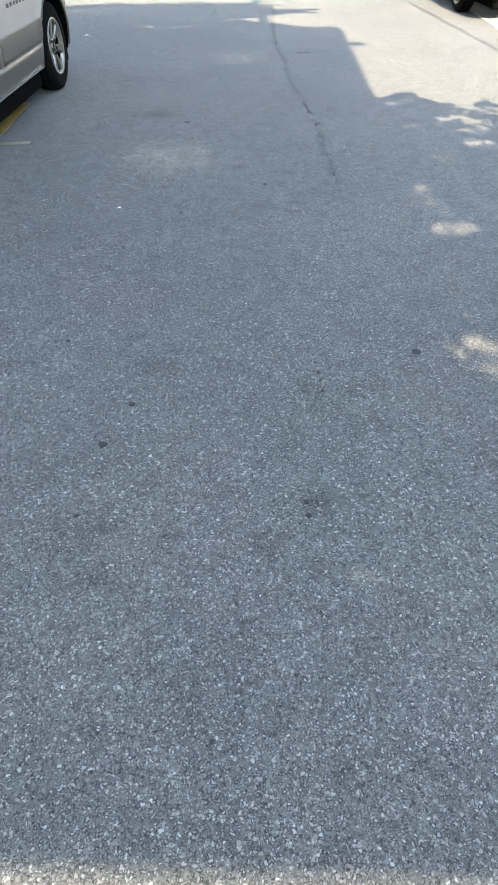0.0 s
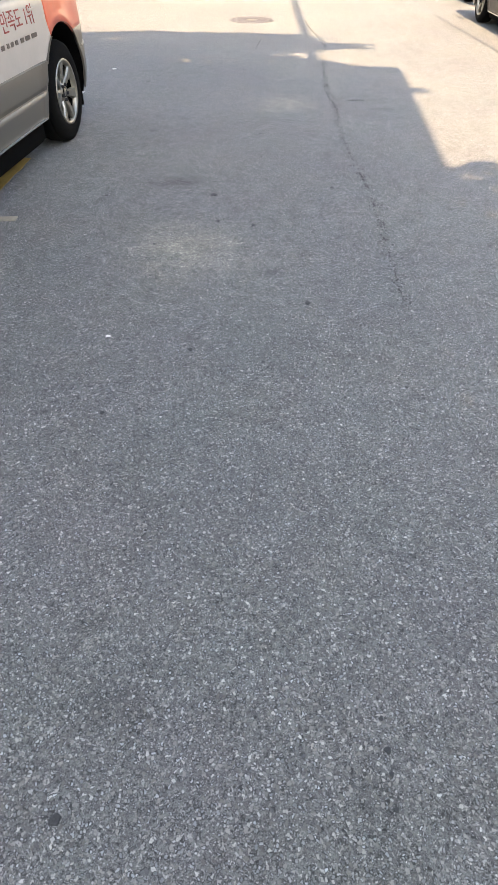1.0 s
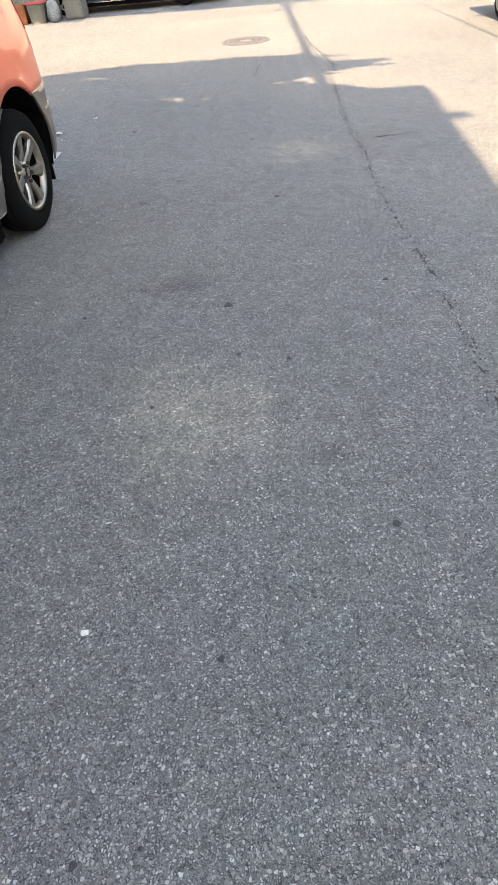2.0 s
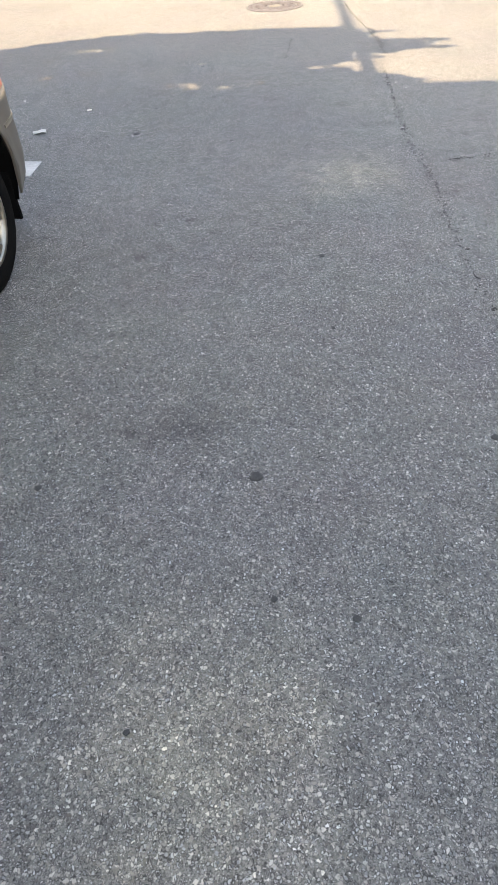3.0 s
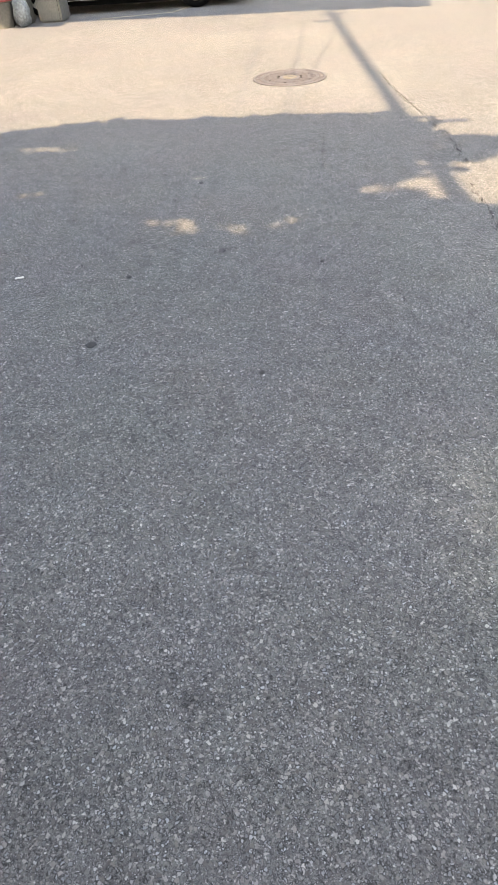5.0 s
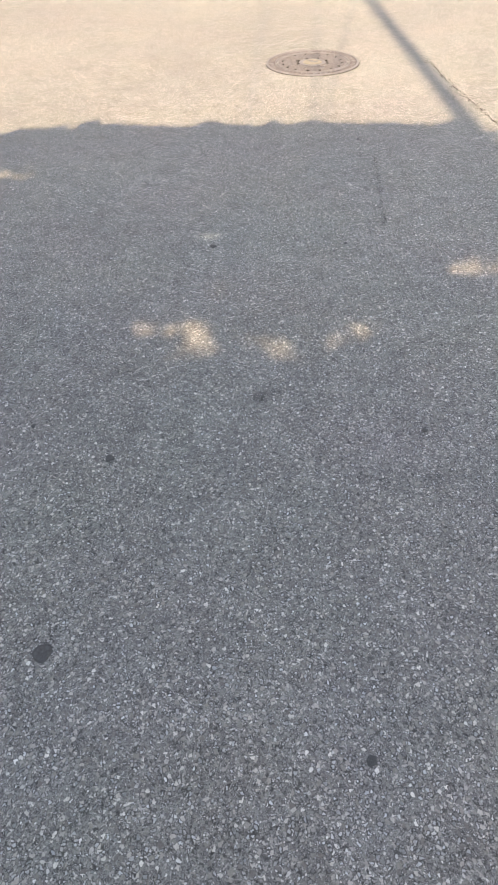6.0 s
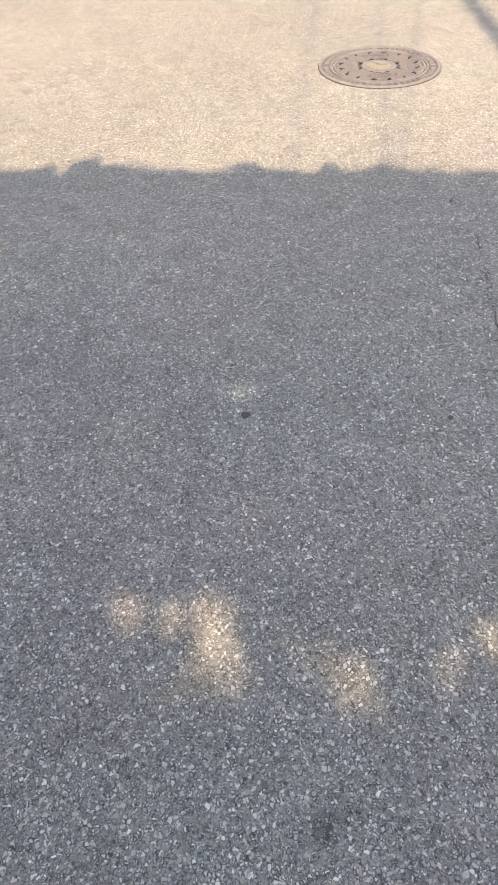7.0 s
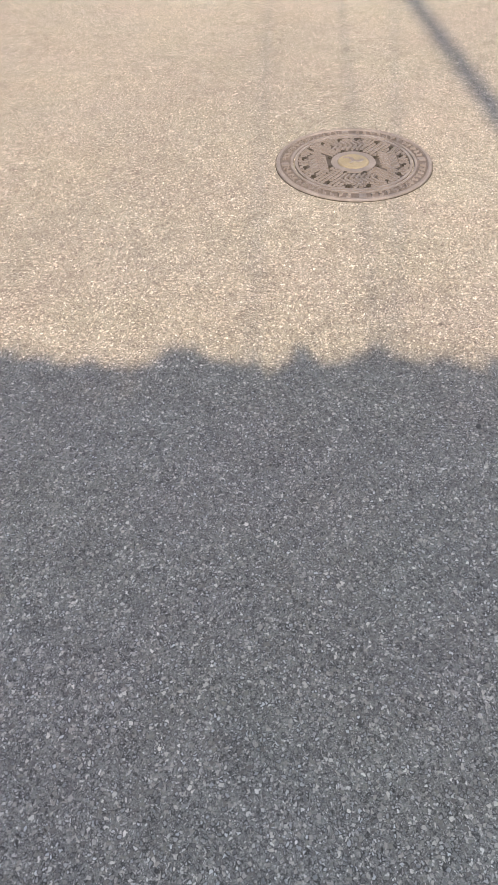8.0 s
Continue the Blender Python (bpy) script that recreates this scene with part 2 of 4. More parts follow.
# ---- mesh helpers ----
def mesh_of(bm, name, material, smooth=False):
    me = bpy.data.meshes.new(name)
    bm.normal_update()
    bm.to_mesh(me)
    bm.free()
    for m in material if isinstance(material, (list, tuple)) else [material]:
        me.materials.append(m)
    if smooth:
        me.polygons.foreach_set("use_smooth", [True] * len(me.polygons))
        me.update()
    return me


def part(name, bm, material, parent=None, label="", m=None, smooth=False):
    """Links a bmesh as one mesh object under a thing or part."""
    ob = new(name, mesh_of(bm, name, material, smooth))
    if m is not None:
        ob.matrix_basis = m
    if parent is not None:
        ob.parent = parent
    return tagged(ob, label)


def empty(name, m, label, category, group="", kind=""):
    ob = new(name)
    ob.empty_display_size = 0.2
    ob.matrix_basis = m
    return tagged(ob, label, category, group, kind)


def box(x0, x1, y0, y1, z0, z1, bevel=0.0, bm=None):
    bm = bm or bmesh.new()
    made = bmesh.ops.create_cube(bm, size=1, matrix=Matrix.Translation(((x0 + x1) / 2, (y0 + y1) / 2, (z0 + z1) / 2)) @ Matrix.Diagonal((x1 - x0, y1 - y0, z1 - z0, 1)))
    if bevel:
        bmesh.ops.bevel(bm, geom=list({e for v in made["verts"] for e in v.link_edges}), offset=bevel, segments=2, affect="EDGES")
    return bm


def lathe(profile, n=48, bm=None, close=True):
    """Turns (radius, height) pairs about z."""
    bm = bm or bmesh.new()
    rings = []
    for r, z in profile:
        if r < 1e-5:
            rings.append([bm.verts.new((0, 0, z))])
        else:
            rings.append([bm.verts.new((r * math.cos(2 * math.pi * k / n), r * math.sin(2 * math.pi * k / n), z)) for k in range(n)])
    for a, b in zip(rings, rings[1:]):
        for k in range(n):
            j = (k + 1) % n
            if len(a) == 1 and len(b) == 1:
                continue
            if len(a) == 1:
                bm.faces.new((a[0], b[k], b[j]))
            elif len(b) == 1:
                bm.faces.new((a[k], b[0], a[j]))
            else:
                bm.faces.new((a[k], b[k], b[j], a[j]))
    bmesh.ops.recalc_face_normals(bm, faces=bm.faces[:])
    return bm


def tube(points, radii, n=10, bm=None):
    """A tube through the points, with the radius given at each."""
    bm = bm or bmesh.new()
    rings = []
    for i, p in enumerate(points):
        p = Vector(p)
        d = (Vector(points[min(i + 1, len(points) - 1)]) - Vector(points[max(i - 1, 0)])).normalized()
        a = d.orthogonal().normalized() if abs(d.z) > 0.9 else d.cross(Vector((0, 0, 1))).normalized()
        b = d.cross(a)
        rings.append([bm.verts.new(p + radii[i] * (math.cos(2 * math.pi * k / n) * a + math.sin(2 * math.pi * k / n) * b)) for k in range(n)])
    for a, b in zip(rings, rings[1:]):
        for k in range(n):
            bm.faces.new((a[k], a[(k + 1) % n], b[(k + 1) % n], b[k]))
    bm.faces.new(rings[0][::-1]), bm.faces.new(rings[-1])
    bmesh.ops.recalc_face_normals(bm, faces=bm.faces[:])
    return bm


def ribbon(points, width, rng, z0=0.0, z1=0.004, jag=0.35):
    """A flat uneven strip along the points, such as a crack filled with tar or a line of paint."""
    bm = bmesh.new()
    rows = []
    for i, (x, y) in enumerate(points):
        ax, ay = points[max(i - 1, 0)]
        bx, by = points[min(i + 1, len(points) - 1)]
        d = math.hypot(bx - ax, by - ay) or 1
        nx, ny = (by - ay) / d, -(bx - ax) / d
        wl, wr = (width / 2 * (1 + jag * rng.uniform(-1, 1)) for _ in range(2))
        rows.append([bm.verts.new((x - nx * wl, y - ny * wl, z)) for z in (z0, z1)] + [bm.verts.new((x + nx * wr, y + ny * wr, z)) for z in (z1, z0)])
    for a, b in zip(rows, rows[1:]):
        for k in range(3):
            bm.faces.new((a[k], a[k + 1], b[k + 1], b[k]))
    bm.faces.new(rows[0]), bm.faces.new(rows[-1][::-1])
    bmesh.ops.recalc_face_normals(bm, faces=bm.faces[:])
    return bm


def wiggle(points, step, amount, rng):
    """A polyline made finer and less straight."""
    out = []
    for (ax, ay), (bx, by) in zip(points, points[1:]):
        n = max(1, int(math.hypot(bx - ax, by - ay) / step))
        for k in range(n):
            out.append((ax + (bx - ax) * k / n + rng.uniform(-amount, amount), ay + (by - ay) * k / n + rng.uniform(-amount, amount)))
    return out + [points[-1]]


# ---- ground ----
rng = random.Random(7)
bm = bmesh.new()
cuts_x = [-300, -60, -15, -6, 6, 15, 60, 300]
cuts_y = [-300, -60, -15, -2, 20, 40, 90, 400]
grid = [[bm.verts.new((x, y, 0)) for y in cuts_y] for x in cuts_x]
for i in range(len(cuts_x) - 1):
    for j in range(len(cuts_y) - 1):
        bm.faces.new((grid[i][j], grid[i + 1][j], grid[i + 1][j + 1], grid[i][j + 1]))
ground = tagged(part("ground", bm, ASPHALT), "worn grey asphalt street with pale aggregate and faint stains", "road", kind="structure")

def stone_chips(count, seed):
    """Angular stones that stand a little proud of the worn binder, thinning out towards the street's sides."""
    r = np.random.default_rng(seed)
    x, y = r.uniform(-3.0, 4.0, count * 6), r.uniform(0.3, 17.5, count * 6)
    off = np.abs(x - (1.3 - 0.14 * y))
    keep = (r.random(count * 6) < np.clip((2.9 - off) / 1.6, 0, 1)) & (np.hypot(x - 0.01, y - 14.43) > 0.4)
    x, y = x[keep][:count], y[keep][:count]
    n = len(x)
    size = 0.0022 + 0.0032 * r.random((n, 1)) ** 2.2
    ang = np.arange(5) * 2 * np.pi / 5 + r.uniform(-0.45, 0.45, (n, 5))
    rad = size * r.uniform(0.7, 1.15, (n, 5))
    lean, thin = r.uniform(0, np.pi, (n, 1)), r.uniform(0.55, 1.0, (n, 1))
    px, py = rad * np.cos(ang), rad * np.sin(ang) * thin
    qx, qy = px * np.cos(lean) - py * np.sin(lean), px * np.sin(lean) + py * np.cos(lean)
    high = r.uniform(0.0005, 0.0014, (n, 1))
    tilt = 0.22 * r.normal(size=(n, 1)) * qx + 0.22 * r.normal(size=(n, 1)) * qy
    low = np.stack([x[:, None] + qx, y[:, None] + qy, np.full((n, 5), -0.001)], 2)
    top = np.stack([x[:, None] + 0.8 * qx, y[:, None] + 0.8 * qy, np.maximum(high + tilt, 0.0003)], 2)
    verts = np.concatenate([low, top], 1).reshape(-1, 3)
    base = 10 * np.arange(n)[:, None]
    sides = np.concatenate([base + np.array([k, (k + 1) % 5, 5 + (k + 1) % 5, 5 + k]) for k in range(5)])
    me = bpy.data.meshes.new("stone_chips")
    me.from_pydata(verts.tolist(), [], sides.tolist() + (base + np.arange(5, 10)).tolist())
    me.materials.append(CHIP)
    return tagged(new("stone_chips", me), "pale angular stone chips bedded in worn asphalt", "gravel", kind="stuff")


stone_chips(95000, 21)

# Cracks along the joint of two lanes of asphalt.
for pts, w, jit in (
    ([(1.22, 11.3), (1.25, 10.6), (1.27, 9.75), (1.3, 9.17), (1.38, 8.46), (1.39, 7.95), (1.44, 7.3), (1.49, 6.93), (1.58, 6.3), (1.63, 5.28), (1.66, 4.75)], 0.018, 0.022),
    ([(1.28, 11.7), (1.25, 12.2), (1.16, 12.8), (0.98, 13.9), (0.93, 14.5)], 0.014, 0.02),
    ([(0.33, 12.45), (0.325, 12.0), (0.315, 11.63), (0.36, 11.62)], 0.009, 0.01),
    ([(1.5, 8.88), (1.72, 8.93), (1.83, 8.95)], 0.02, 0.008),
):
    line = wiggle(pts, 0.025, jit * 0.35, rng)
    bm, k = bmesh.new(), 0
    while k < len(line) - 2:                                  # hair cracks with gaps
        run = rng.randint(3, 5)
        if len(line[k:k + run]) > 2:
            piece = mesh_of(ribbon(line[k:k + run], w * rng.uniform(0.08, 0.2), rng, jag=0.95), "crack", TAR)
            bm.from_mesh(piece)
            bpy.data.meshes.remove(piece)
        k += run + rng.randint(4, 14)
    for x, y in line:                                         # crumbled spots along them
        for _ in range(rng.choice((0, 1, 2, 3, 4))):
            cx, cy, size, lean = x + rng.gauss(0, 1.1 * w), y + rng.gauss(0, 0.02), w * rng.uniform(0.1, 0.42), rng.uniform(0, 6.28)
            ring = [bm.verts.new((cx + size * rng.uniform(0.5, 1.1) * math.cos(lean + q * 1.2566), cy + size * rng.uniform(0.5, 1.1) * math.sin(lean + q * 1.2566), 0.003)) for q in range(5)]
            foot = [bm.verts.new((v.co.x, v.co.y, 0.0)) for v in ring]
            bm.faces.new(ring)
            for q in range(5):
                bm.faces.new((foot[q], foot[(q + 1) % 5], ring[(q + 1) % 5], ring[q]))
    tagged(part("crack", bm, TAR), "dark crumbled crack filled with dirt in the asphalt", "crack", kind="structure")

# Chewing gum and tar spots trodden into the street.
def gum_mesh(seed):
    r = random.Random(seed)
    bm = bmesh.new()
    rim = [0.5 * r.uniform(0.75, 1.1) for _ in range(14)]
    low = [bm.verts.new((q * math.cos(k * math.pi / 7), q * math.sin(k * math.pi / 7), 0)) for k, q in enumerate(rim)]
    top = [bm.verts.new((0.82 * v.co.x, 0.82 * v.co.y, 1)) for v in low]
    for k in range(14):
        bm.faces.new((low[k], low[(k + 1) % 14], top[(k + 1) % 14], top[k]))
    bm.faces.new(top)
    return mesh_of(bm, "gum_spot", GUM)

GUMS = [gum_mesh(s) for s in range(4)]
def gum(x, y, size):
    ob = new("gum_spot", GUMS[rng.randrange(4)])
    ob.matrix_basis = Matrix.Translation((x, y, 0)) @ Matrix.Rotation(rng.uniform(0, 6.28), 4, "Z") @ Matrix.Diagonal((size, size, 0.004, 1))
    return tagged(ob, "flat dark chewing gum spot trodden into asphalt", "gum spot", "gum spots on the street")

for x, y, s in ((0.72, 7.62, 0.034), (0.53, 6.14, 0.048), (1.32, 6.36, 0.03), (0.69, 4.28, 0.022), (0.84, 5.66, 0.024), (-0.48, 11.42, 0.03),
                (0.62, 5.7, 0.02), (0.3, 5.33, 0.018), (-0.66, 10.11, 0.03), (0.645, 2.27, 0.036), (0.71, 2.49, 0.028), (1.345, 2.02, 0.02), (1.35, 1.965, 0.022), (0.63, 1.95, 0.014), (0.36, 2.91, 0.02),
                (1.834, 2.85, 0.042), (1.62, 2.14, 0.012), (0.84, 1.23, 0.01), (1.1, 1.3, 0.014), (0.43, 3.82, 0.02), (0.26, 12.74, 0.018),
                (-0.94, 10.24, 0.016), (0.78, 6.99, 0.018), (0.12, 11.45, 0.016), (1.41, 2.77, 0.013), (1.42, 2.7, 0.018), (1.425, 2.65, 0.012), (1.43, 2.58, 0.014), (-0.18, 6.05, 0.025), (1.19, 4.74, 0.03), (-0.68, 9.5, 0.05), (0.06, 9.31, 0.025), (0.3, 10.26, 0.02), (2.36, 5.09, 0.02), (-0.21, 10.4, 0.013)):
    gum(x, y, s)

# ---- manhole ----
MH = Vector((0.01, 14.43, 0.0))
manhole = empty("manhole", Matrix.Translation(MH) @ Matrix.Rotation(radians(4), 4, "Z"), "round cast iron manhole cover set flush in asphalt", "manhole cover")
part("frame_ring", lathe([(0.372, -0.05), (0.372, 0.006), (0.367, 0.01), (0.354, 0.01), (0.351, 0.003), (0.351, -0.05)], 72), IRON, manhole, "iron outer ring")
part("letter_band", lathe([(0.351, -0.05), (0.351, 0.003), (0.302, 0.003), (0.302, -0.05)], 72), IRON_MID, manhole, "band with worn raised marks")
part("inner_ring", lathe([(0.302, -0.05), (0.302, 0.009), (0.29, 0.009), (0.288, 0.0), (0.288, -0.05)], 72), IRON, manhole)
part("dirt_joint", lathe([(0.373, 0.002), (0.376, 0.003), (0.378, -0.01)], 72), HOLE, manhole, "dark dirt joint round the ring")
part("cover", lathe([(0.0, 0.002), (0.281, 0.002), (0.283, -0.002), (0.283, -0.04), (0.0, -0.04)], 72), IRON_DARK, manhole, "round iron lid")
part("cover_rim", lathe([(0.268, 0.001), (0.268, 0.009), (0.281, 0.009), (0.281, 0.001)], 72), IRON, manhole)


def stud_mesh(name, length, width, h, material):
    bm = bmesh.new()
    low = [bm.verts.new((sx * length / 2, sy * width / 2, 0)) for sx, sy in ((-1, -1), (1, -1), (1, 1), (-1, 1))]
    top = [bm.verts.new((0.82 * v.co.x, 0.75 * v.co.y, h)) for v in low]
    for k in range(4):
        bm.faces.new((low[k], low[(k + 1) % 4], top[(k + 1) % 4], top[k]))
    bm.faces.new(top)
    return mesh_of(bm, name, material)


def set_on(me, x, y, ang, parent, z=0.001):
    ob = new(me.name, me)
    ob.matrix_basis = Matrix.Translation((x, y, z)) @ Matrix.Rotation(ang, 4, "Z")
    ob.parent = parent
    return ob


BAR = stud_mesh("tread_bar", 0.052, 0.0115, 0.011, IRON)
STUD = stud_mesh("tread_stud", 0.023, 0.008, 0.010, IRON)
HOLES = [(r_ * math.cos(2 * math.pi * (k + 0.4) / n_), r_ * math.sin(2 * math.pi * (k + 0.4) / n_)) for n_, r_ in ((16, 0.24), (8, 0.119)) for k in range(n_)]
# herringbone fields on four sides of the middle
fields = []
for q in range(4):
    turn = Matrix.Rotation(q * math.pi / 2, 4, "Z")
    for side in (-1, 1):
        for k in range(-4, 5):
            p = turn @ Vector((0.17 + side * 0.0215, k * 0.0245, 0))
            if 0.118 < p.length < 0.23 and abs(k) < 4 and min(math.hypot(p.x - u, p.y - v) for u, v in HOLES) > 0.02:
                set_on(BAR, p.x, p.y, q * math.pi / 2 + side * 0.62, manhole)
                fields.append((p.x, p.y))
# short slanting bars over the rest of the lid
for i in range(-14, 15):
    for j in range(-16, 17):
        x, y = 0.028 * i + 0.014 * (j % 2), 0.0155 * j
        if 0.12 < math.hypot(x, y) < 0.262 and min(math.hypot(x - u, y - v) for u, v in fields) > 0.025 and min(math.hypot(x - u, y - v) for u, v in HOLES) > 0.0155:
            set_on(STUD, x, y, 0.6 if x * y > 0 else -0.6, manhole)
for u, v in HOLES:
    part("vent_hole", lathe([(0.0, 0.0), (0.0095, 0.0), (0.0095, 0.0075), (0.0, 0.0075)], 12), HOLE, manhole, m=Matrix.Translation((u, v, 0.001)))
part("boss", lathe([(0.0, 0.011), (0.068, 0.0105), (0.074, 0.007), (0.075, 0.0)], 40), BOSS, manhole, "paler round boss with worn emblem")
part("boss_ring", lathe([(0.076, 0.0), (0.076, 0.007), (0.106, 0.007), (0.108, 0.0)], 48), IRON, manhole, "plain flat ring round the boss")
def swirl(r0, r1, a0, a1, fat):
    """A raised curl that tapers to both ends."""
    bm = bmesh.new()
    rows = []
    for k in range(13):
        f = k / 12
        a, r_, w_ = a0 + (a1 - a0) * f, r0 + (r1 - r0) * f, fat * math.sin(math.pi * (0.06 + 0.88 * f))
        rows.append([bm.verts.new(((r_ + d) * math.cos(a), (r_ + d) * math.sin(a), z)) for d, z in ((-w_, 0.009), (-0.7 * w_, 0.0135), (0.7 * w_, 0.0135), (w_, 0.009))])
    for p, q in zip(rows, rows[1:]):
        for k in range(3):
            bm.faces.new((p[k], p[k + 1], q[k + 1], q[k]))
    bm.faces.new(rows[0]), bm.faces.new(rows[-1][::-1])
    bmesh.ops.recalc_face_normals(bm, faces=bm.faces[:])
    return bm


part("emblem", swirl(0.026, 0.03, 2.2, -1.3, 0.011), IRON, manhole, m=Matrix.Translation((-0.03, 0.008, 0)))
part("emblem", swirl(0.03, 0.026, 3.4, 5.6, 0.009), IRON, manhole, m=Matrix.Translation((0.028, 0.02, 0)))
part("emblem", lathe([(0.0, 0.0135), (0.012, 0.0125), (0.016, 0.009)], 16), IRON, manhole, m=Matrix.Translation((0.034, 0.0, 0)) @ Matrix.Rotation(0.9, 4, "Z") @ Matrix.Diagonal((1.4, 0.55, 1, 1)))
r2 = random.Random(3)
MARK_LONG, MARK_SHORT = stud_mesh("raised_mark", 0.03, 0.0055, 0.010, IRON), stud_mesh("raised_mark", 0.013, 0.0055, 0.010, IRON)
for k in range(56):                                            # worn letters of the band, as plain strokes
    a = 2 * math.pi * k / 56
    if k % 14 in (0, 13):
        continue
    set_on(MARK_LONG, 0.327 * math.cos(a), 0.327 * math.sin(a), a + r2.choice((0, 0, 0.35, -0.35)), manhole, 0.002)
    for rr in r2.sample((0.316, 0.327, 0.338), r2.choice((1, 2, 2))):
        set_on(MARK_SHORT, rr * math.cos(a + 0.03), rr * math.sin(a + 0.03), a + 1.57 + r2.uniform(-0.2, 0.2), manhole, 0.002)
for k in range(4):                                             # plain blocks between the words
    a = 2 * math.pi * (k - 0.1 / 14) / 4
    part("band_block", box(-0.019, 0.019, -0.017, 0.017, 0.0, 0.0075, 0.003), IRON, manhole, m=Matrix.Translation((0.327 * math.cos(a), 0.327 * math.sin(a), 0.001)) @ Matrix.Rotation(a, 4, "Z"))

# ---- cars ----
def lerp_table(table, v):
    for (a, p), (b, q) in zip(table, table[1:]):
        if v <= b:
            return p if v <= a else p + (q - p) * (v - a) / (b - a)
    return table[-1][1]


class Shell:
    """The outer skin of a car. y runs forward from the rear axle, z up, x to its right."""

    def __init__(self, half, wb, rear, front, sill, top, arch, wheel_r, side):
        self.half, self.wb, self.rear, self.front, self.sill, self.top, self.arch, self.wheel_r, self.side = half, wb, rear, front, sill, top, arch, wheel_r, side

    def bottom(self, y, raw=False):
        z = self.sill + max(0.0, (-self.rear * 0.55 - y)) * 0.25 + max(0.0, y - self.wb - 0.5) * 0.12
        for c in (0.0, self.wb):
            d = abs(y - c)
            if not raw and d < self.arch:
                z = max(z, self.wheel_r + math.sqrt(self.arch**2 - d**2) * 1.02)
        return z

    def width(self, y, z):
        w = self.half * lerp_table(self.side, z / self.top_z)
        for end, far in ((-self.rear, 0.55), (self.wb + self.front, 0.8)):
            d = abs(y - end)
            if d < far:
                low = 0.845 if end < 0 else 0.80
                w *= low + (1 - low) * math.sqrt(max(0.0, 1 - ((far - d) / far) ** 2.6))
        for c in (0.0, self.wb):                       # a light flare over the wheels
            d = math.hypot(y - c, z - self.wheel_r)
            w += 0.014 * max(0.0, 1 - abs(d - self.arch) / 0.09)
        return w

    @property
    def top_z(self):
        return max(z for _, z in self.top)

    def roof(self, y):
        return lerp_table(self.top, y)

    def patch(self, sign, y0, y1, z0, z1, off=0.004, ny=24, nz=10, keep=None, slope=0.0, thick=0.012):
        """A panel that lies on the skin between two places along it and two heights."""
        bm = bmesh.new()
        outer, inner = [], []
        for i in range(ny + 1):
            ro, ri = [], []
            for j in range(nz + 1):
                f = j / nz
                y = y0 + (y1 - y0) * i / ny
                lo, hi = max(z0, self.bottom(y)), min(z1, self.roof(y) - 0.02)
                hi = max(hi, lo + 0.001)
                z = lo + (hi - lo) * f
                yy = y + slope * (z - z0)
                w = self.width(yy, z)
                ro.append(bm.verts.new((sign * (w + off), yy, z)))
                ri.append(bm.verts.new((sign * (w + off - thick), yy, z)))
            outer.append(ro), inner.append(ri)
        for i in range(ny):
            for j in range(nz):
                bm.faces.new((outer[i][j], outer[i + 1][j], outer[i + 1][j + 1], outer[i][j + 1]))
        for i in range(ny):
            for j in (0, nz):
                bm.faces.new((outer[i][j], outer[i + 1][j], inner[i + 1][j], inner[i][j]))
        for j in range(nz):
            for i in (0, ny):
                bm.faces.new((outer[i][j], outer[i][j + 1], inner[i][j + 1], inner[i][j]))
        bmesh.ops.recalc_face_normals(bm, faces=bm.faces[:])
        return bm

    def body(self, n=110, m=16):
        bm = bmesh.new()
        ends = (-self.rear, self.wb + self.front)
        rows = []
        for i in range(n + 1):
            y = ends[0] + (ends[1] - ends[0]) * i / n
            lo, hi = self.bottom(y), self.roof(y)
            row = []
            for j in range(m + 1):
                z = lo + (hi - lo) * j / m
                w = self.width(y, z)
                if j == m:
                    w *= 0.9
                row.append((w, z))
            line = [bm.verts.new((-w, y, z)) for w, z in row]
            crown = [bm.verts.new((x * row[-1][0], y, hi + 0.03 * (1 - x * x))) for x in (-0.6, 0.0, 0.6)]
            line += crown + [bm.verts.new((w, y, z)) for w, z in row[::-1]]
            rows.append(line)
        for a, b in zip(rows, rows[1:]):
            for k in range(len(a) - 1):
                bm.faces.new((a[k], a[k + 1], b[k + 1], b[k]))
        bm.faces.new(rows[0]), bm.faces.new(rows[-1][::-1])
        bmesh.ops.recalc_face_normals(bm, faces=bm.faces[:])
        return bm


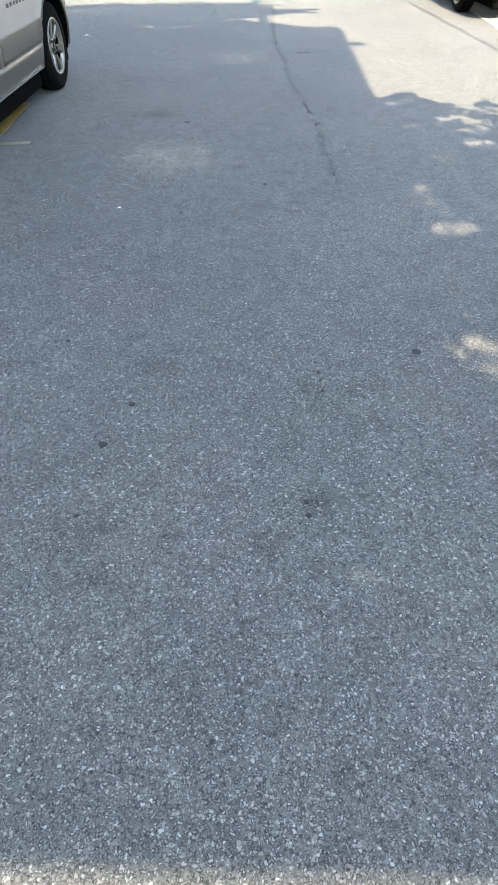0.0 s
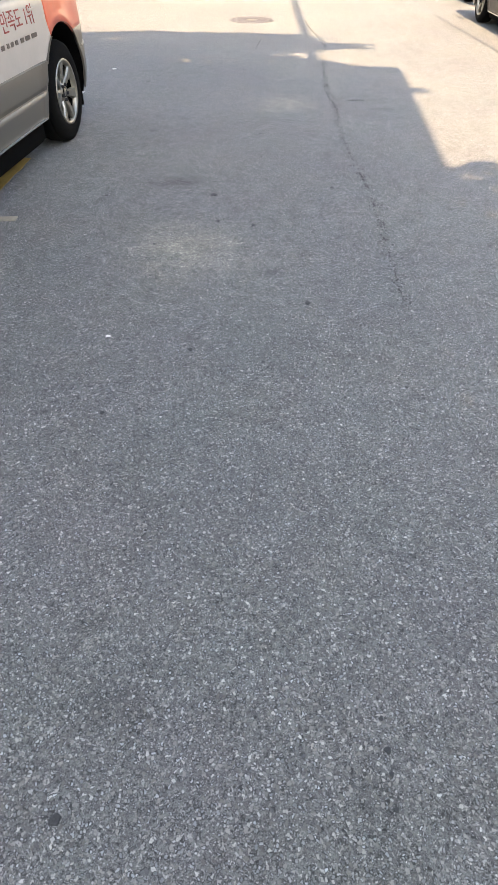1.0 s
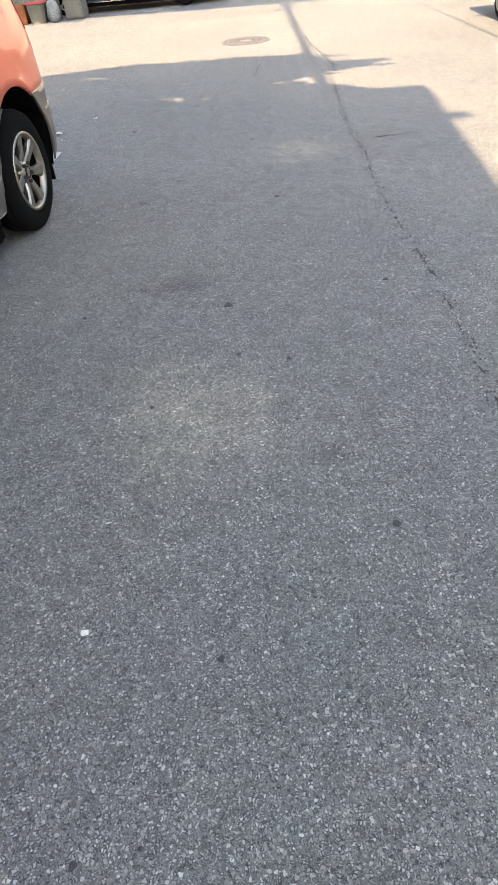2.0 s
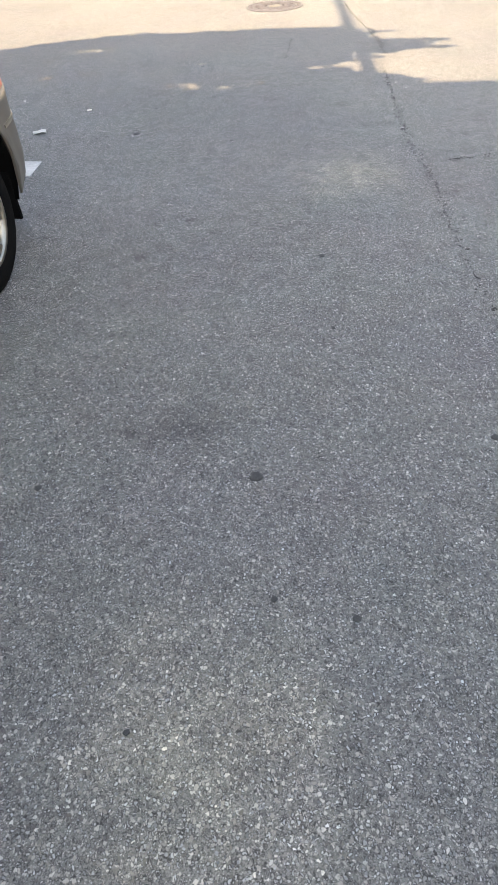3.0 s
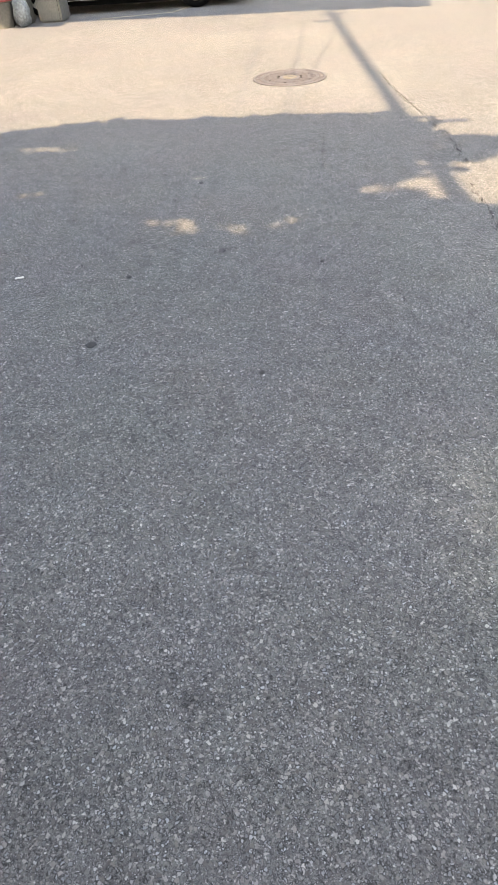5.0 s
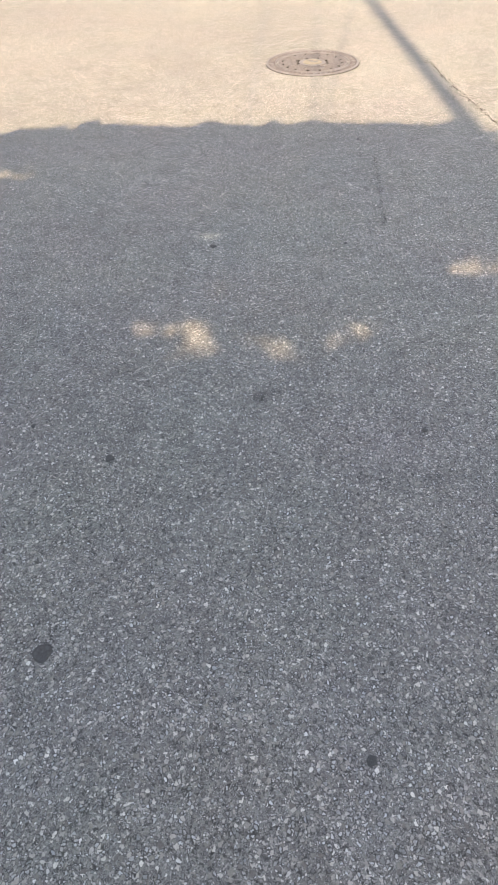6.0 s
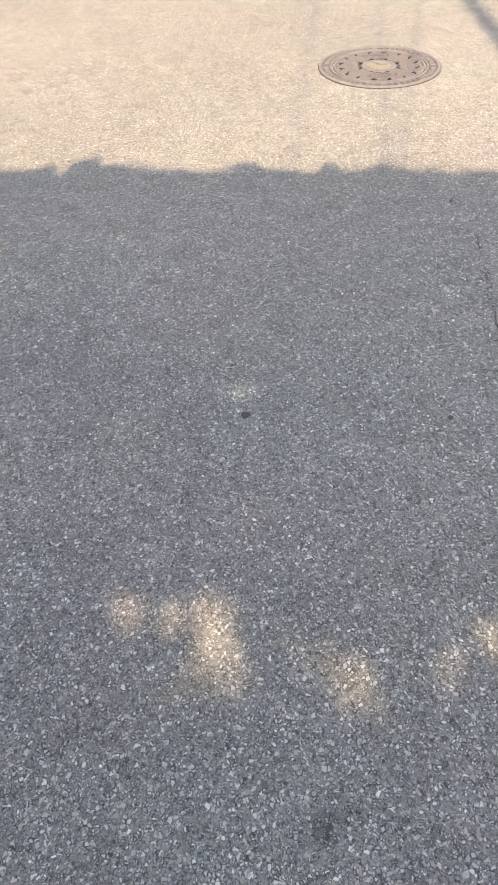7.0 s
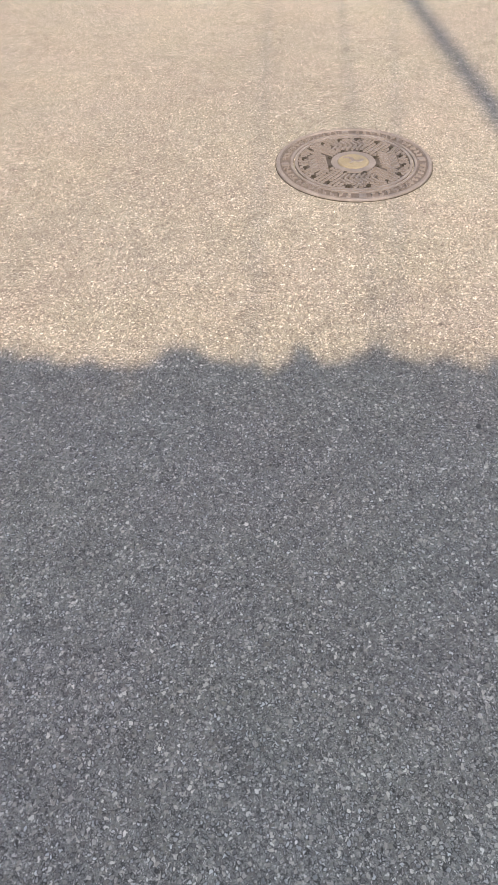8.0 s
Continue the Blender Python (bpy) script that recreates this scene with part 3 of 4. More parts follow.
def wheel_parts(car, x, y, r, rim_r, sign, spokes, group_material=None):
    """A wheel with its tyre, rim, spokes and nuts; the outer side faces along x by sign."""
    w = 0.215
    face = Matrix.Translation((x, y, r)) @ Matrix.Rotation(radians(90 * sign), 4, "Y")
    tyre = part("tyre", lathe([(rim_r, -w / 2 + 0.01), (rim_r + 0.03, -w / 2), (r - 0.045, -w / 2), (r - 0.012, -w / 2 + 0.02), (r, -w / 2 + 0.05), (r, -0.052), (r - 0.008, -0.05), (r - 0.008, -0.042), (r, -0.04),
                               (r, 0.04), (r - 0.008, 0.042), (r - 0.008, 0.05), (r, 0.052), (r, w / 2 - 0.05), (r - 0.012, w / 2 - 0.02), (r - 0.045, w / 2), (rim_r + 0.03, w / 2), (rim_r, w / 2 - 0.01)], 56), RUBBER, car, "black rubber tyre", face, True)
    part("rim", lathe([(rim_r + 0.006, w / 2 - 0.012), (rim_r + 0.004, w / 2 - 0.002), (rim_r - 0.012, w / 2 - 0.004), (rim_r - 0.02, w / 2 - 0.03), (rim_r - 0.022, w / 2 - 0.04)], 56), ALLOY, tyre, "silver alloy rim", smooth=True)
    # Barrel and disc are near black: the shade behind the spokes is coloured in.
    part("barrel", lathe([(rim_r - 0.02, w / 2 - 0.036), (rim_r - 0.03, -w / 2 + 0.02), (rim_r, -w / 2 + 0.01)], 40), UNDER, tyre, "inner side of the rim, coloured dark as in shade")
    part("brake_disc", lathe([(0.0, 0.012), (rim_r * 0.72, 0.012), (rim_r * 0.72, 0.0), (0.0, 0.0)], 40), UNDER, tyre)
    part("hub", lathe([(0.0, w / 2 - 0.022), (0.03, w / 2 - 0.023), (0.036, w / 2 - 0.028), (0.075, w / 2 - 0.036), (0.078, w / 2 - 0.07)], 32), ALLOY, tyre, smooth=True)
    for k in range(spokes):
        a = 2 * math.pi * k / spokes
        bm = bmesh.new()
        inner, outer = 0.05, rim_r - 0.012
        for d, half, zt in ((inner, 0.026, w / 2 - 0.036), (0.5 * (inner + outer), 0.024, w / 2 - 0.02), (outer, 0.042, w / 2 - 0.012)):
            for s in (-1, 1):
                for zz, hh in ((zt, half * 0.72), (zt - 0.012, half), (zt - 0.034, half)):
                    bm.verts.new((d, s * hh, zz))
        v = list(bm.verts)
        idx = lambda lev, s, k2: v[lev * 6 + s * 3 + k2]
        for lev in (0, 1):
            loop0 = [idx(lev, 0, 2), idx(lev, 0, 1), idx(lev, 0, 0), idx(lev, 1, 0), idx(lev, 1, 1), idx(lev, 1, 2)]
            loop1 = [idx(lev + 1, 0, 2), idx(lev + 1, 0, 1), idx(lev + 1, 0, 0), idx(lev + 1, 1, 0), idx(lev + 1, 1, 1), idx(lev + 1, 1, 2)]
            for q in range(5):
                bm.faces.new((loop0[q], loop0[q + 1], loop1[q + 1], loop1[q]))
        bmesh.ops.recalc_face_normals(bm, faces=bm.faces[:])
        part("spoke", bm, ALLOY, tyre, m=Matrix.Rotation(a, 4, "Z"))
    part("hub_cap", lathe([(0.0, w / 2 - 0.028), (0.026, w / 2 - 0.026), (0.03, w / 2 - 0.02), (0.034, w / 2 - 0.022), (0.036, w / 2 - 0.04)], 28), UNDER, tyre, "dark round centre cap", smooth=True)
    for k in range(5):
        a = 2 * math.pi * (k + 0.5) / 5
        part("wheel_nut", lathe([(0.0, w / 2 - 0.012), (0.011, w / 2 - 0.014), (0.013, w / 2 - 0.045)], 6), IRON_DARK, tyre, m=Matrix.Translation((0.053 * math.cos(a), 0.053 * math.sin(a), 0)))
    return tyre


MPV_SIDE = [(0.0, 0.93), (0.14, 0.945), (0.25, 0.985), (0.33, 0.988), (0.37, 0.982), (0.45, 0.993), (0.56, 0.985), (0.62, 0.96), (0.8, 0.86), (0.93, 0.76), (1.0, 0.66)]
SEDAN_SIDE = [(0.0, 0.93), (0.18, 0.95), (0.3, 0.985), (0.45, 1.0), (0.6, 0.985), (0.68, 0.95), (0.85, 0.78), (1.0, 0.62)]


def make_car(kind, m, label, paint, group="", two_tone=False, spokes=7):
    if kind == "mpv":
        sh = Shell(0.905, 2.7, 0.74, 0.9, 0.27, [(-0.74, 0.95), (-0.7, 1.1), (-0.55, 1.55), (-0.3, 1.64), (1.6, 1.66), (2.1, 1.55), (2.95, 1.02), (3.4, 0.9), (3.6, 0.7)], 0.445, 0.345, MPV_SIDE)
        belt, glass_top, door_y = 1.02, 1.48, (0.22, 1.42, 2.3)
    else:
        sh = Shell(0.92, 2.8, 1.02, 0.92, 0.2, [(-1.02, 0.8), (-0.98, 0.98), (-0.5, 1.04), (0.35, 1.38), (1.0, 1.45), (1.6, 1.42), (2.45, 1.02), (3.4, 0.88), (3.72, 0.6)], 0.375, 0.33, SEDAN_SIDE)
        belt, glass_top, door_y = 0.95, 1.3, (0.36, 1.32, 2.25)
    car = empty("parked_car", m, label, "car", group)
    part("body", sh.body(), paint, car, smooth=False)
    # dark floor and wheel housings inside the shell
    inner = sh.half * 0.70
    part("underbody", box(-inner, inner, -sh.rear + 0.12, sh.wb + sh.front - 0.15, 0.13, 0.62, 0.02), UNDER, car, "dark underbody")
    # low black blocks added beneath the floor to darken the ground there
    part("shade_block", box(-sh.half * 0.93, sh.half * 0.93, 0.48, sh.wb - 0.48, 0.12, 0.32, 0.02), UNDER, car, "black block added to darken the ground under the car")
    part("shade_block", box(-sh.half * 0.85, sh.half * 0.85, -sh.rear + 0.14, -0.46, 0.24, 0.4, 0.02), UNDER, car, "black block added to darken the ground under the car")
    for s in (-1, 1):
        low_paint = SILVER if two_tone else paint
        # doors and their glass
        front_y = sh.wb - 0.42
        for a, b, door in ((door_y[0], door_y[1] - 0.006, "rear_door"), (door_y[1] + 0.006, front_y, "front_door")):
            d = part(door, sh.patch(s, a, b, 0.44 if kind == "mpv" else 0.36, belt - 0.02, 0.006, 30, 14), CREAM if two_tone else paint, car, "cream wrapped door with red lettering" if two_tone and door == "rear_door" else "", smooth=True)
            part("window", sh.patch(s, a + 0.08, b - 0.03, belt + 0.03, glass_top, 0.004, 12, 6, slope=-0.1 if door == "front_door" else 0.0), GLASS, d, "dark tinted window")
            hy = a + 0.12
            part("handle", box(s * (sh.width(hy, belt - 0.1)) - 0.012, s * (sh.width(hy, belt - 0.1)) + 0.03, hy, hy + 0.16, belt - 0.115, belt - 0.085, 0.008), paint if not two_tone else CREAM, d)
            if kind == "mpv":
                part("lower_panel", sh.patch(s, a, b, 0.455, 0.62, 0.0085, 24, 6), SILVER, d, "silver lower door with a pressed groove", smooth=True)
                part("rubbing_strip", sh.patch(s, a, b, 0.585, 0.612, 0.017, 24, 2), SILVER_DARK, d)
        part("sill", sh.patch(s, 0.47, sh.wb - 0.47, 0.22, 0.445, 0.012, 30, 5), SILVER_DARK if two_tone else paint, car, "grey painted sill", smooth=True)
        part("sill_trim", sh.patch(s, 0.5, sh.wb - 0.5, sh.sill - 0.004, sh.sill + 0.014, 0.022, 20, 2), CHROME, car, "thin bright trim strip")
        part("quarter_panel", sh.patch(s, -sh.rear + 0.05, door_y[0] - 0.008, 0.7 if kind == "mpv" else 0.4, belt + (0.0 if kind == "sedan" else 0.45), 0.004, 30, 14), ORANGE if two_tone else paint, car, "orange wrapped rear quarter" if two_tone else "", smooth=True)
        part("rear_bumper", sh.patch(s, -sh.rear + 0.012, -0.06, 0.29 if kind == "mpv" else 0.2, 0.72 if kind == "mpv" else 0.6, 0.012, 26, 10), SILVER if two_tone else paint, car, "silver grey plastic bumper" if two_tone else "", smooth=True)
        # on the mpv a metal strip stands in for the seam's bright highlight
        part("seam_strip", sh.patch(s, -sh.rear + 0.015, -sh.arch - 0.01, 0.585, 0.6, 0.018, 14, 2), ALLOY if kind == "mpv" else SILVER_DARK, car, "strip added as the highlight on the bumper seam" if kind == "mpv" else "")
        part("front_bumper", sh.patch(s, sh.wb + 0.2, sh.wb + sh.front - 0.01, 0.2, 0.56, 0.012, 20, 8), paint, car, smooth=True)
        part("fender", sh.patch(s, front_y + 0.012, sh.wb + sh.front - 0.12, 0.4, 0.84, 0.004, 30, 10), paint, car, smooth=True)
        part("tail_light", sh.patch(s, -sh.rear + 0.01, -sh.rear + (0.28 if kind == "sedan" else 0.1), 0.72 if kind == "sedan" else 1.0, 0.9 if kind == "sedan" else 1.35, 0.009, 8, 6), RED_LENS, car, "red tail light")
        part("headlight", sh.patch(s, sh.wb + sh.front - 0.5, sh.wb + sh.front - 0.06, 0.58, 0.74, 0.009, 8, 5), CLEAR_LENS, car, "clear headlight")
        mx = s * (sh.width(front_y - 0.25, belt) + 0.1)
        part("mirror", box(mx - 0.1, mx + (0.06 if s > 0 else 0.1), front_y - 0.3, front_y - 0.2, belt + 0.02, belt + 0.14, 0.04), paint, car)
        part("wheel_arch", wheel_arch(sh, s, 0.0), UNDER, car, "black wheel housing")
        part("wheel_arch", wheel_arch(sh, s, sh.wb), UNDER, car, "black wheel housing")
        for y in (0.0, sh.wb):
            wheel_parts(car, s * (sh.half - 0.125), y, sh.wheel_r, 0.218 if kind == "mpv" else 0.225, s, spokes)
        part("mud_flap", box(s * (sh.half - 0.23), s * (sh.half - 0.06), -sh.arch - 0.005, -sh.arch + 0.012, 0.16, 0.4, 0.004) if s > 0 else box(-(sh.half - 0.06), -(sh.half - 0.23), -sh.arch - 0.005, -sh.arch + 0.012, 0.16, 0.4, 0.004), RUBBER, car)
    w = sh.width(-sh.rear + 0.02, 0.9)
    part("rear_window", box(-w * 0.75, w * 0.75, -sh.rear + 0.05, -sh.rear + 0.09, belt + 0.1, belt + 0.14, 0.01), GLASS, car)
    part("number_plate", box(-0.26, 0.26, -sh.rear - 0.014, -sh.rear + 0.01, 0.62, 0.73, 0.003), CREAM, car, "blank number plate")
    return car, sh


def wheel_arch(sh, s, y):
    """The dark liner round a wheel, open to the outside."""
    bm = bmesh.new()
    rows = []
    for k in range(21):
        a = math.pi * (-0.06 + 1.12 * k / 20)
        yy, zz = y + (sh.arch - 0.004) * math.cos(a), sh.wheel_r + (sh.arch - 0.004) * math.sin(a)
        wo = sh.width(yy, zz) - 0.004
        rows.append([bm.verts.new((s * wo, yy, zz)), bm.verts.new((s * sh.half * 0.6, yy, zz)), bm.verts.new((s * sh.half * 0.6, y, sh.wheel_r))])
    for a, b in zip(rows, rows[1:]):
        bm.faces.new((a[0], a[1], b[1], b[0]))
        bm.faces.new((a[1], a[2], b[2], b[1]))
    bmesh.ops.remove_doubles(bm, verts=bm.verts[:], dist=1e-4)
    bmesh.ops.recalc_face_normals(bm, faces=bm.faces[:])
    return bm


def lettering(body, size, material, name, parent, m):
    cu = bpy.data.curves.new(name, "FONT")
    cu.body, cu.size, cu.extrude = body, size, 0.0015
    cu.materials.append(material)
    ob = new(name, cu)
    ob.matrix_basis = m
    ob.parent = parent
    return ob


VAN = Matrix.Translation((-1.665, 7.27, 0)) @ Matrix.Rotation(radians(180.0), 4, "Z")
van, van_shell = make_car("mpv", VAN, "silver minivan with cream doors and orange rear quarter, parked", SILVER, two_tone=True, spokes=7)
# The van's writing stands on the rear door of its left side, which faces the street.
van_door = [o for o in van.children if o.name.startswith("rear_door")][0]
def on_door(y, z, off=0.008):
    w = van_shell.width(y, z) + off
    lean = math.atan2(van_shell.width(y, z + 0.1) - van_shell.width(y, z), 0.1)
    return Matrix.Translation((-w, y, z)) @ Matrix.Rotation(radians(-90), 4, "Z") @ Matrix.Rotation(radians(90) + lean, 4, "X")
lettering("만족도 1위", 0.12, LETTER_RED, "slogan", van_door, on_door(0.955, 0.852))
for k, (y, wid) in enumerate(((1.17, 0.06), (1.09, 0.06), (1.0, 0.04), (0.94, 0.05), (0.87, 0.05), (0.78, 0.06), (0.7, 0.09), (0.59, 0.11))):
    p = part("text_bar", box(0, wid * 0.86, -0.0125, 0.0125, -0.001, 0.001, 0.0), LETTER_DARK, van_door)
    p.matrix_basis = on_door(y - 0.055, 0.782, 0.0085)

CARS = "cars parked along the far side"
make_car("sedan", Matrix.Translation((4.89, 11.93, 0)) @ Matrix.Rotation(radians(3.5), 4, "Z"), "dark bronze grey sedan parked in the sun", GREY_CAR, CARS, spokes=5)
make_car("sedan", Matrix.Translation((5.02, 17.75, 0)) @ Matrix.Rotation(radians(1.0), 4, "Z"), "grey sedan parked ahead of another car", GREY_CAR, CARS, spokes=5)
make_car("sedan", Matrix.Translation((-1.9, 21.3, 0)) @ Matrix.Rotation(radians(94), 4, "Z"), "black sedan parked across in the shade", BLACK_CAR, spokes=5)

# ---- painted lines, kerbs ----
part_list = (
    ("yellow_line", [(-0.9, 2.0), (-0.97, 5.9), (-1.03, 6.75)], 0.12, YELLOW, "worn yellow painted line beside parked cars, darkened as in their shade"),
    ("yellow_line", [(-0.95, 5.56), (-0.62, 5.6)], 0.07, FADED, "faded yellow painted tick on asphalt"),
    ("white_line", [(-2.4, 8.8), (-1.22, 8.84)], 0.26, WHITE_LINE, "worn white parking line on asphalt"),
    ("white_line", [(-3.4, 19.55), (-2.2, 19.95), (-2.0, 20.6)], 0.07, FADED, "worn white parking line on asphalt"),
)
for name, pts, w, mat, lab in part_list:
    tagged(part(name, ribbon(wiggle(pts, 0.12, 0.004, rng), w, rng, jag=0.08), mat), lab, "road marking", kind="structure")
for y in range(-4, 40, 1):
    ob = part("kerb", box(6.05, 6.25, y + 0.004, y + 0.996, -0.02, 0.14, 0.015), CONCRETE)
    tagged(ob, "grey concrete kerb stone", "kerb", "kerb stones", "structure")
tagged(part("gutter", box(4.25, 6.05, -20, 40, -0.02, 0.006), PALE_CONCRETE), "pale concrete parking strip", "gutter", kind="structure")
tagged(part("pavement", box(6.25, 9.0, -20, 40, -0.02, 0.13), PALE_CONCRETE), "pale concrete pavement", "pavement", kind="structure")

# ---- litter ----
def scrap(x, y, w, l, turn, lift, label):
    bm = bmesh.new()
    r = random.Random(int(100 * x))
    vs = [[bm.verts.new(((i / 3 - 0.5) * w, (j / 3 - 0.5) * l, 0.006 + lift * r.random())) for j in range(4)] for i in range(4)]
    for i in range(3):
        for j in range(3):
            bm.faces.new((vs[i][j], vs[i + 1][j], vs[i + 1][j + 1], vs[i][j + 1]))
    bmesh.ops.solidify(bm, geom=bm.faces[:], thickness=0.003)
    return tagged(part("paper_scrap", bm, PAPER, m=pose(x, y, 0, 0, 0, turn)), label, "litter")
scrap(-1.46, 9.57, 0.1, 0.09, 20, 0.012, "crumpled white paper scrap on asphalt")
part_butt = part("cigarette_butt", tube([(0, -0.022, 0.006), (0, 0.0, 0.006), (0, 0.022, 0.006)], [0.005, 0.005, 0.005], 8), PAPER, m=pose(-1.225, 10.1, 0, 0, 0, -70))
tagged(part_butt, "white cigarette butt lying on asphalt", "litter")
for x, y in ((-2.05, 11.65), (0.31, 4.34), (-1.9, 10.4)):
    scrap(x, y, 0.02, 0.016, 50 * x, 0.004, "tiny white paper scrap on asphalt")

# ---- far side ----
tagged(part("low_wall", box(-12, -4.55, 19.35, 19.6, 0, 0.9, 0.02), SHADED_CONCRETE), "grey concrete low wall", "wall", kind="structure")
tagged(part("concrete_block", box(-4.42, -4.02, 19.4, 19.9, 0, 0.7, 0.03), SHADED_CONCRETE), "stained grey concrete block at the roadside", "block")
tagged(part("crate", box(-6.1, -5.2, 19.05, 19.34, 0, 0.36, 0.02), RUST), "rusty brown crate standing by a low wall", "crate")
tub = empty("plant_tub", pose(-4.95, 19.14, 0), "grey concrete plant tub with a red lid", "tub")
part("tub_body", lathe([(0.0, 0.02), (0.17, 0.0), (0.21, 0.34), (0.23, 0.36), (0.2, 0.36), (0.16, 0.04), (0.0, 0.04)], 28), SHADED_CONCRETE, tub)
part("lid", lathe([(0.0, 0.41), (0.22, 0.40), (0.25, 0.375), (0.25, 0.36), (0.0, 0.36)], 28), BRICK_RED, tub, "dull red plastic lid")
bm = bmesh.new()
bmesh.ops.create_icosphere(bm, subdivisions=3, radius=1, matrix=Matrix.Translation((0, 0, 0.2)) @ Matrix.Diagonal((0.14, 0.13, 0.21, 1)))
for v in bm.verts:
    v.co += 0.03 * noise.noise_vector(v.co * 11) + 0.02 * noise.noise_vector(v.co * 25)
    v.co.z = max(v.co.z, 0.0)
tagged(part("rubbish_bag", bm, BAG, m=pose(-4.58, 19.12, 0), smooth=True), "crumpled translucent rubbish bag with silver wrappers", "rubbish bag")

# ---- buildings ----
def building(name, x0, x1, y0, y1, height, label, gate=None, storeys=3, eave=0.0):
    b = empty(name, Matrix.Translation((0, 0, 0)), label, "building")
    if gate:
        gx0, gx1, gz = gate
        part("wall", box(x0, gx0, y0, y1, 0, gz), RENDER, b)
        part("wall", box(gx1, x1, y0, y1, 0, gz), RENDER, b)
        part("wall", box(x0, x1, y0, y1, gz, height - 0.25), RENDER, b)
    else:
        part("wall", box(x0, x1, y0, y1, 0, height - 0.25), RENDER, b)
    part("roof", box(x0, x1 + eave, y0, y1, height - 0.25, height), CONCRETE, b)
    step = height / storeys
    for k in range(storeys):
        x = x0 + 1.2
        while x + 1.4 < x1 - 0.6:
            z = k * step + 1.0
            if not (gate and z < gate[2] + 0.3):
                for yy, s in ((y1, 1), (y0, -1)):
                    win = part("window", box(x, x + 1.4, min(yy, yy + s * 0.06), max(yy, yy + s * 0.06), z, z + 1.3, 0.01), PALE_CONCRETE, b)
                    part("pane", box(x + 0.07, x + 1.33, min(yy + s * 0.05, yy + s * 0.07), max(yy + s * 0.05, yy + s * 0.07), z + 0.07, z + 1.23), GLASS, win)
            x += 2.6
    return b

# Unseen building added for its shadow; passage and wide eave shape the sunlight.
shadow_house = building("shadow_building", -16, 2.24, -5.2, -1.5, 10.21, "unseen three-storey rendered building added for its shadow, with a tall passage", gate=(-1.0, 2.16, 5.24), eave=0.84)
# Small ledge added to cast a notch at the roof shadow's edge.
part("shadow_ledge", box(3.04, 3.27, -2.62, -2.5, 10.0, 10.1, 0.01), STEEL, shadow_house)
building("house", -16, -4.5, 24.5, 32, 7.0, "two-storey rendered house across the street", storeys=2)
building("house", -3.5, 9.5, 30.3, 37, 9.5, "rendered three-storey house at the end of the street", storeys=3)
building("house", 11, 18, -8, 40, 6.0, "rendered row house along the pavement", storeys=3)
building("house", -18, -10.5, -1, 15, 6.0, "rendered house along the street", storeys=3)

# ---- pole and cables ----
pole = empty("utility_pole", Matrix.Translation((1.925, 0.35, 0)), "tall grey steel utility pole with a cross arm", "utility pole")
part("shaft", tube([(0, 0, 0), (0, 0, 8), (0, 0, 16.0)], [0.1, 0.072, 0.056], 16), STEEL, pole)
part("cross_arm", box(-0.3, 0.22, -0.04, 0.04, 14.85, 14.95), STEEL, pole)
part("cross_arm", box(-0.2, 0.2, -0.03, 0.03, 15.4, 15.48), STEEL, pole)
def cable(p, q, r, label="black overhead cable above the street"):
    pts = [Vector(p).lerp(Vector(q), k / 12) - Vector((0, 0, 0.25 * (1 - (k / 6 - 1) ** 2))) for k in range(13)]
    return tagged(part("overhead_cable", tube(pts, [r] * 13, 6), CABLE), label, "cable", "overhead cables")
def under(xs, ys, z):
    """The place at height z whose shadow falls on the ground at (xs, ys)."""
    k = z / -SUN_WAY.z
    return Vector((xs - k * SUN_WAY.x, ys - k * SUN_WAY.y, z))
def cable_over(x0, y0, x1, y1, z, start, end, r):
    """A cable at height z, from start to end along y, whose shadow runs through two places on the ground."""
    k = (x1 - x0) / (y1 - y0)
    a0, a1 = (under(x0 + k * (v + z / -SUN_WAY.z * SUN_WAY.y - y0), v + z / -SUN_WAY.z * SUN_WAY.y, z) for v in (start, end))
    return cable(a0, a1, r)
cable_over(3.85, 9.1, 3.1, 17.3, 7.0, -3.0, 30.4, 0.017)
cable_over(-0.42, 9.5, -0.5, 22, 8.0, -1.6, 30.4, 0.0065)
cable_over(-0.09, 9.5, 0.18, 22, 7.5, -1.6, 30.4, 0.007)
cable_over(-0.36, 9.5, 1.0, 22, 7.5, -1.6, 30.4, 0.0065)
near_pole = empty("utility_pole", Matrix.Translation((5.55, -3.05, 0)), "grey steel utility pole carrying a cable", "utility pole")
part("shaft", tube([(0, 0, 0), (0, 0, 4), (0, 0, 8)], [0.11, 0.1, 0.09], 16), STEEL, near_pole)
part("cross_arm", box(-0.7, 0.3, -0.05, 0.05, 6.95, 7.05), STEEL, near_pole)

# ---- trees ----
def leaf_cloud(points, size, seed):
    """Small folded leaves at the given places, as one mesh."""
    r = np.random.default_rng(seed)
    n = len(points)
    p = np.asarray(points)
    a = r.normal(size=(n, 3)); a /= np.linalg.norm(a, axis=1)[:, None]
    b = r.normal(size=(n, 3)); b -= (a * b).sum(1)[:, None] * a; b /= np.linalg.norm(b, axis=1)[:, None]
    s = size * r.uniform(0.6, 1.3, (n, 1))
    quad = np.stack([p - a * s, p + b * s * 0.45, p + a * s, p - b * s * 0.45], 1).reshape(-1, 3)
    me = bpy.data.meshes.new("crown")
    me.from_pydata(quad.tolist(), [], np.arange(4 * n).reshape(-1, 4).tolist())
    me.materials.append(LEAF)
    return me


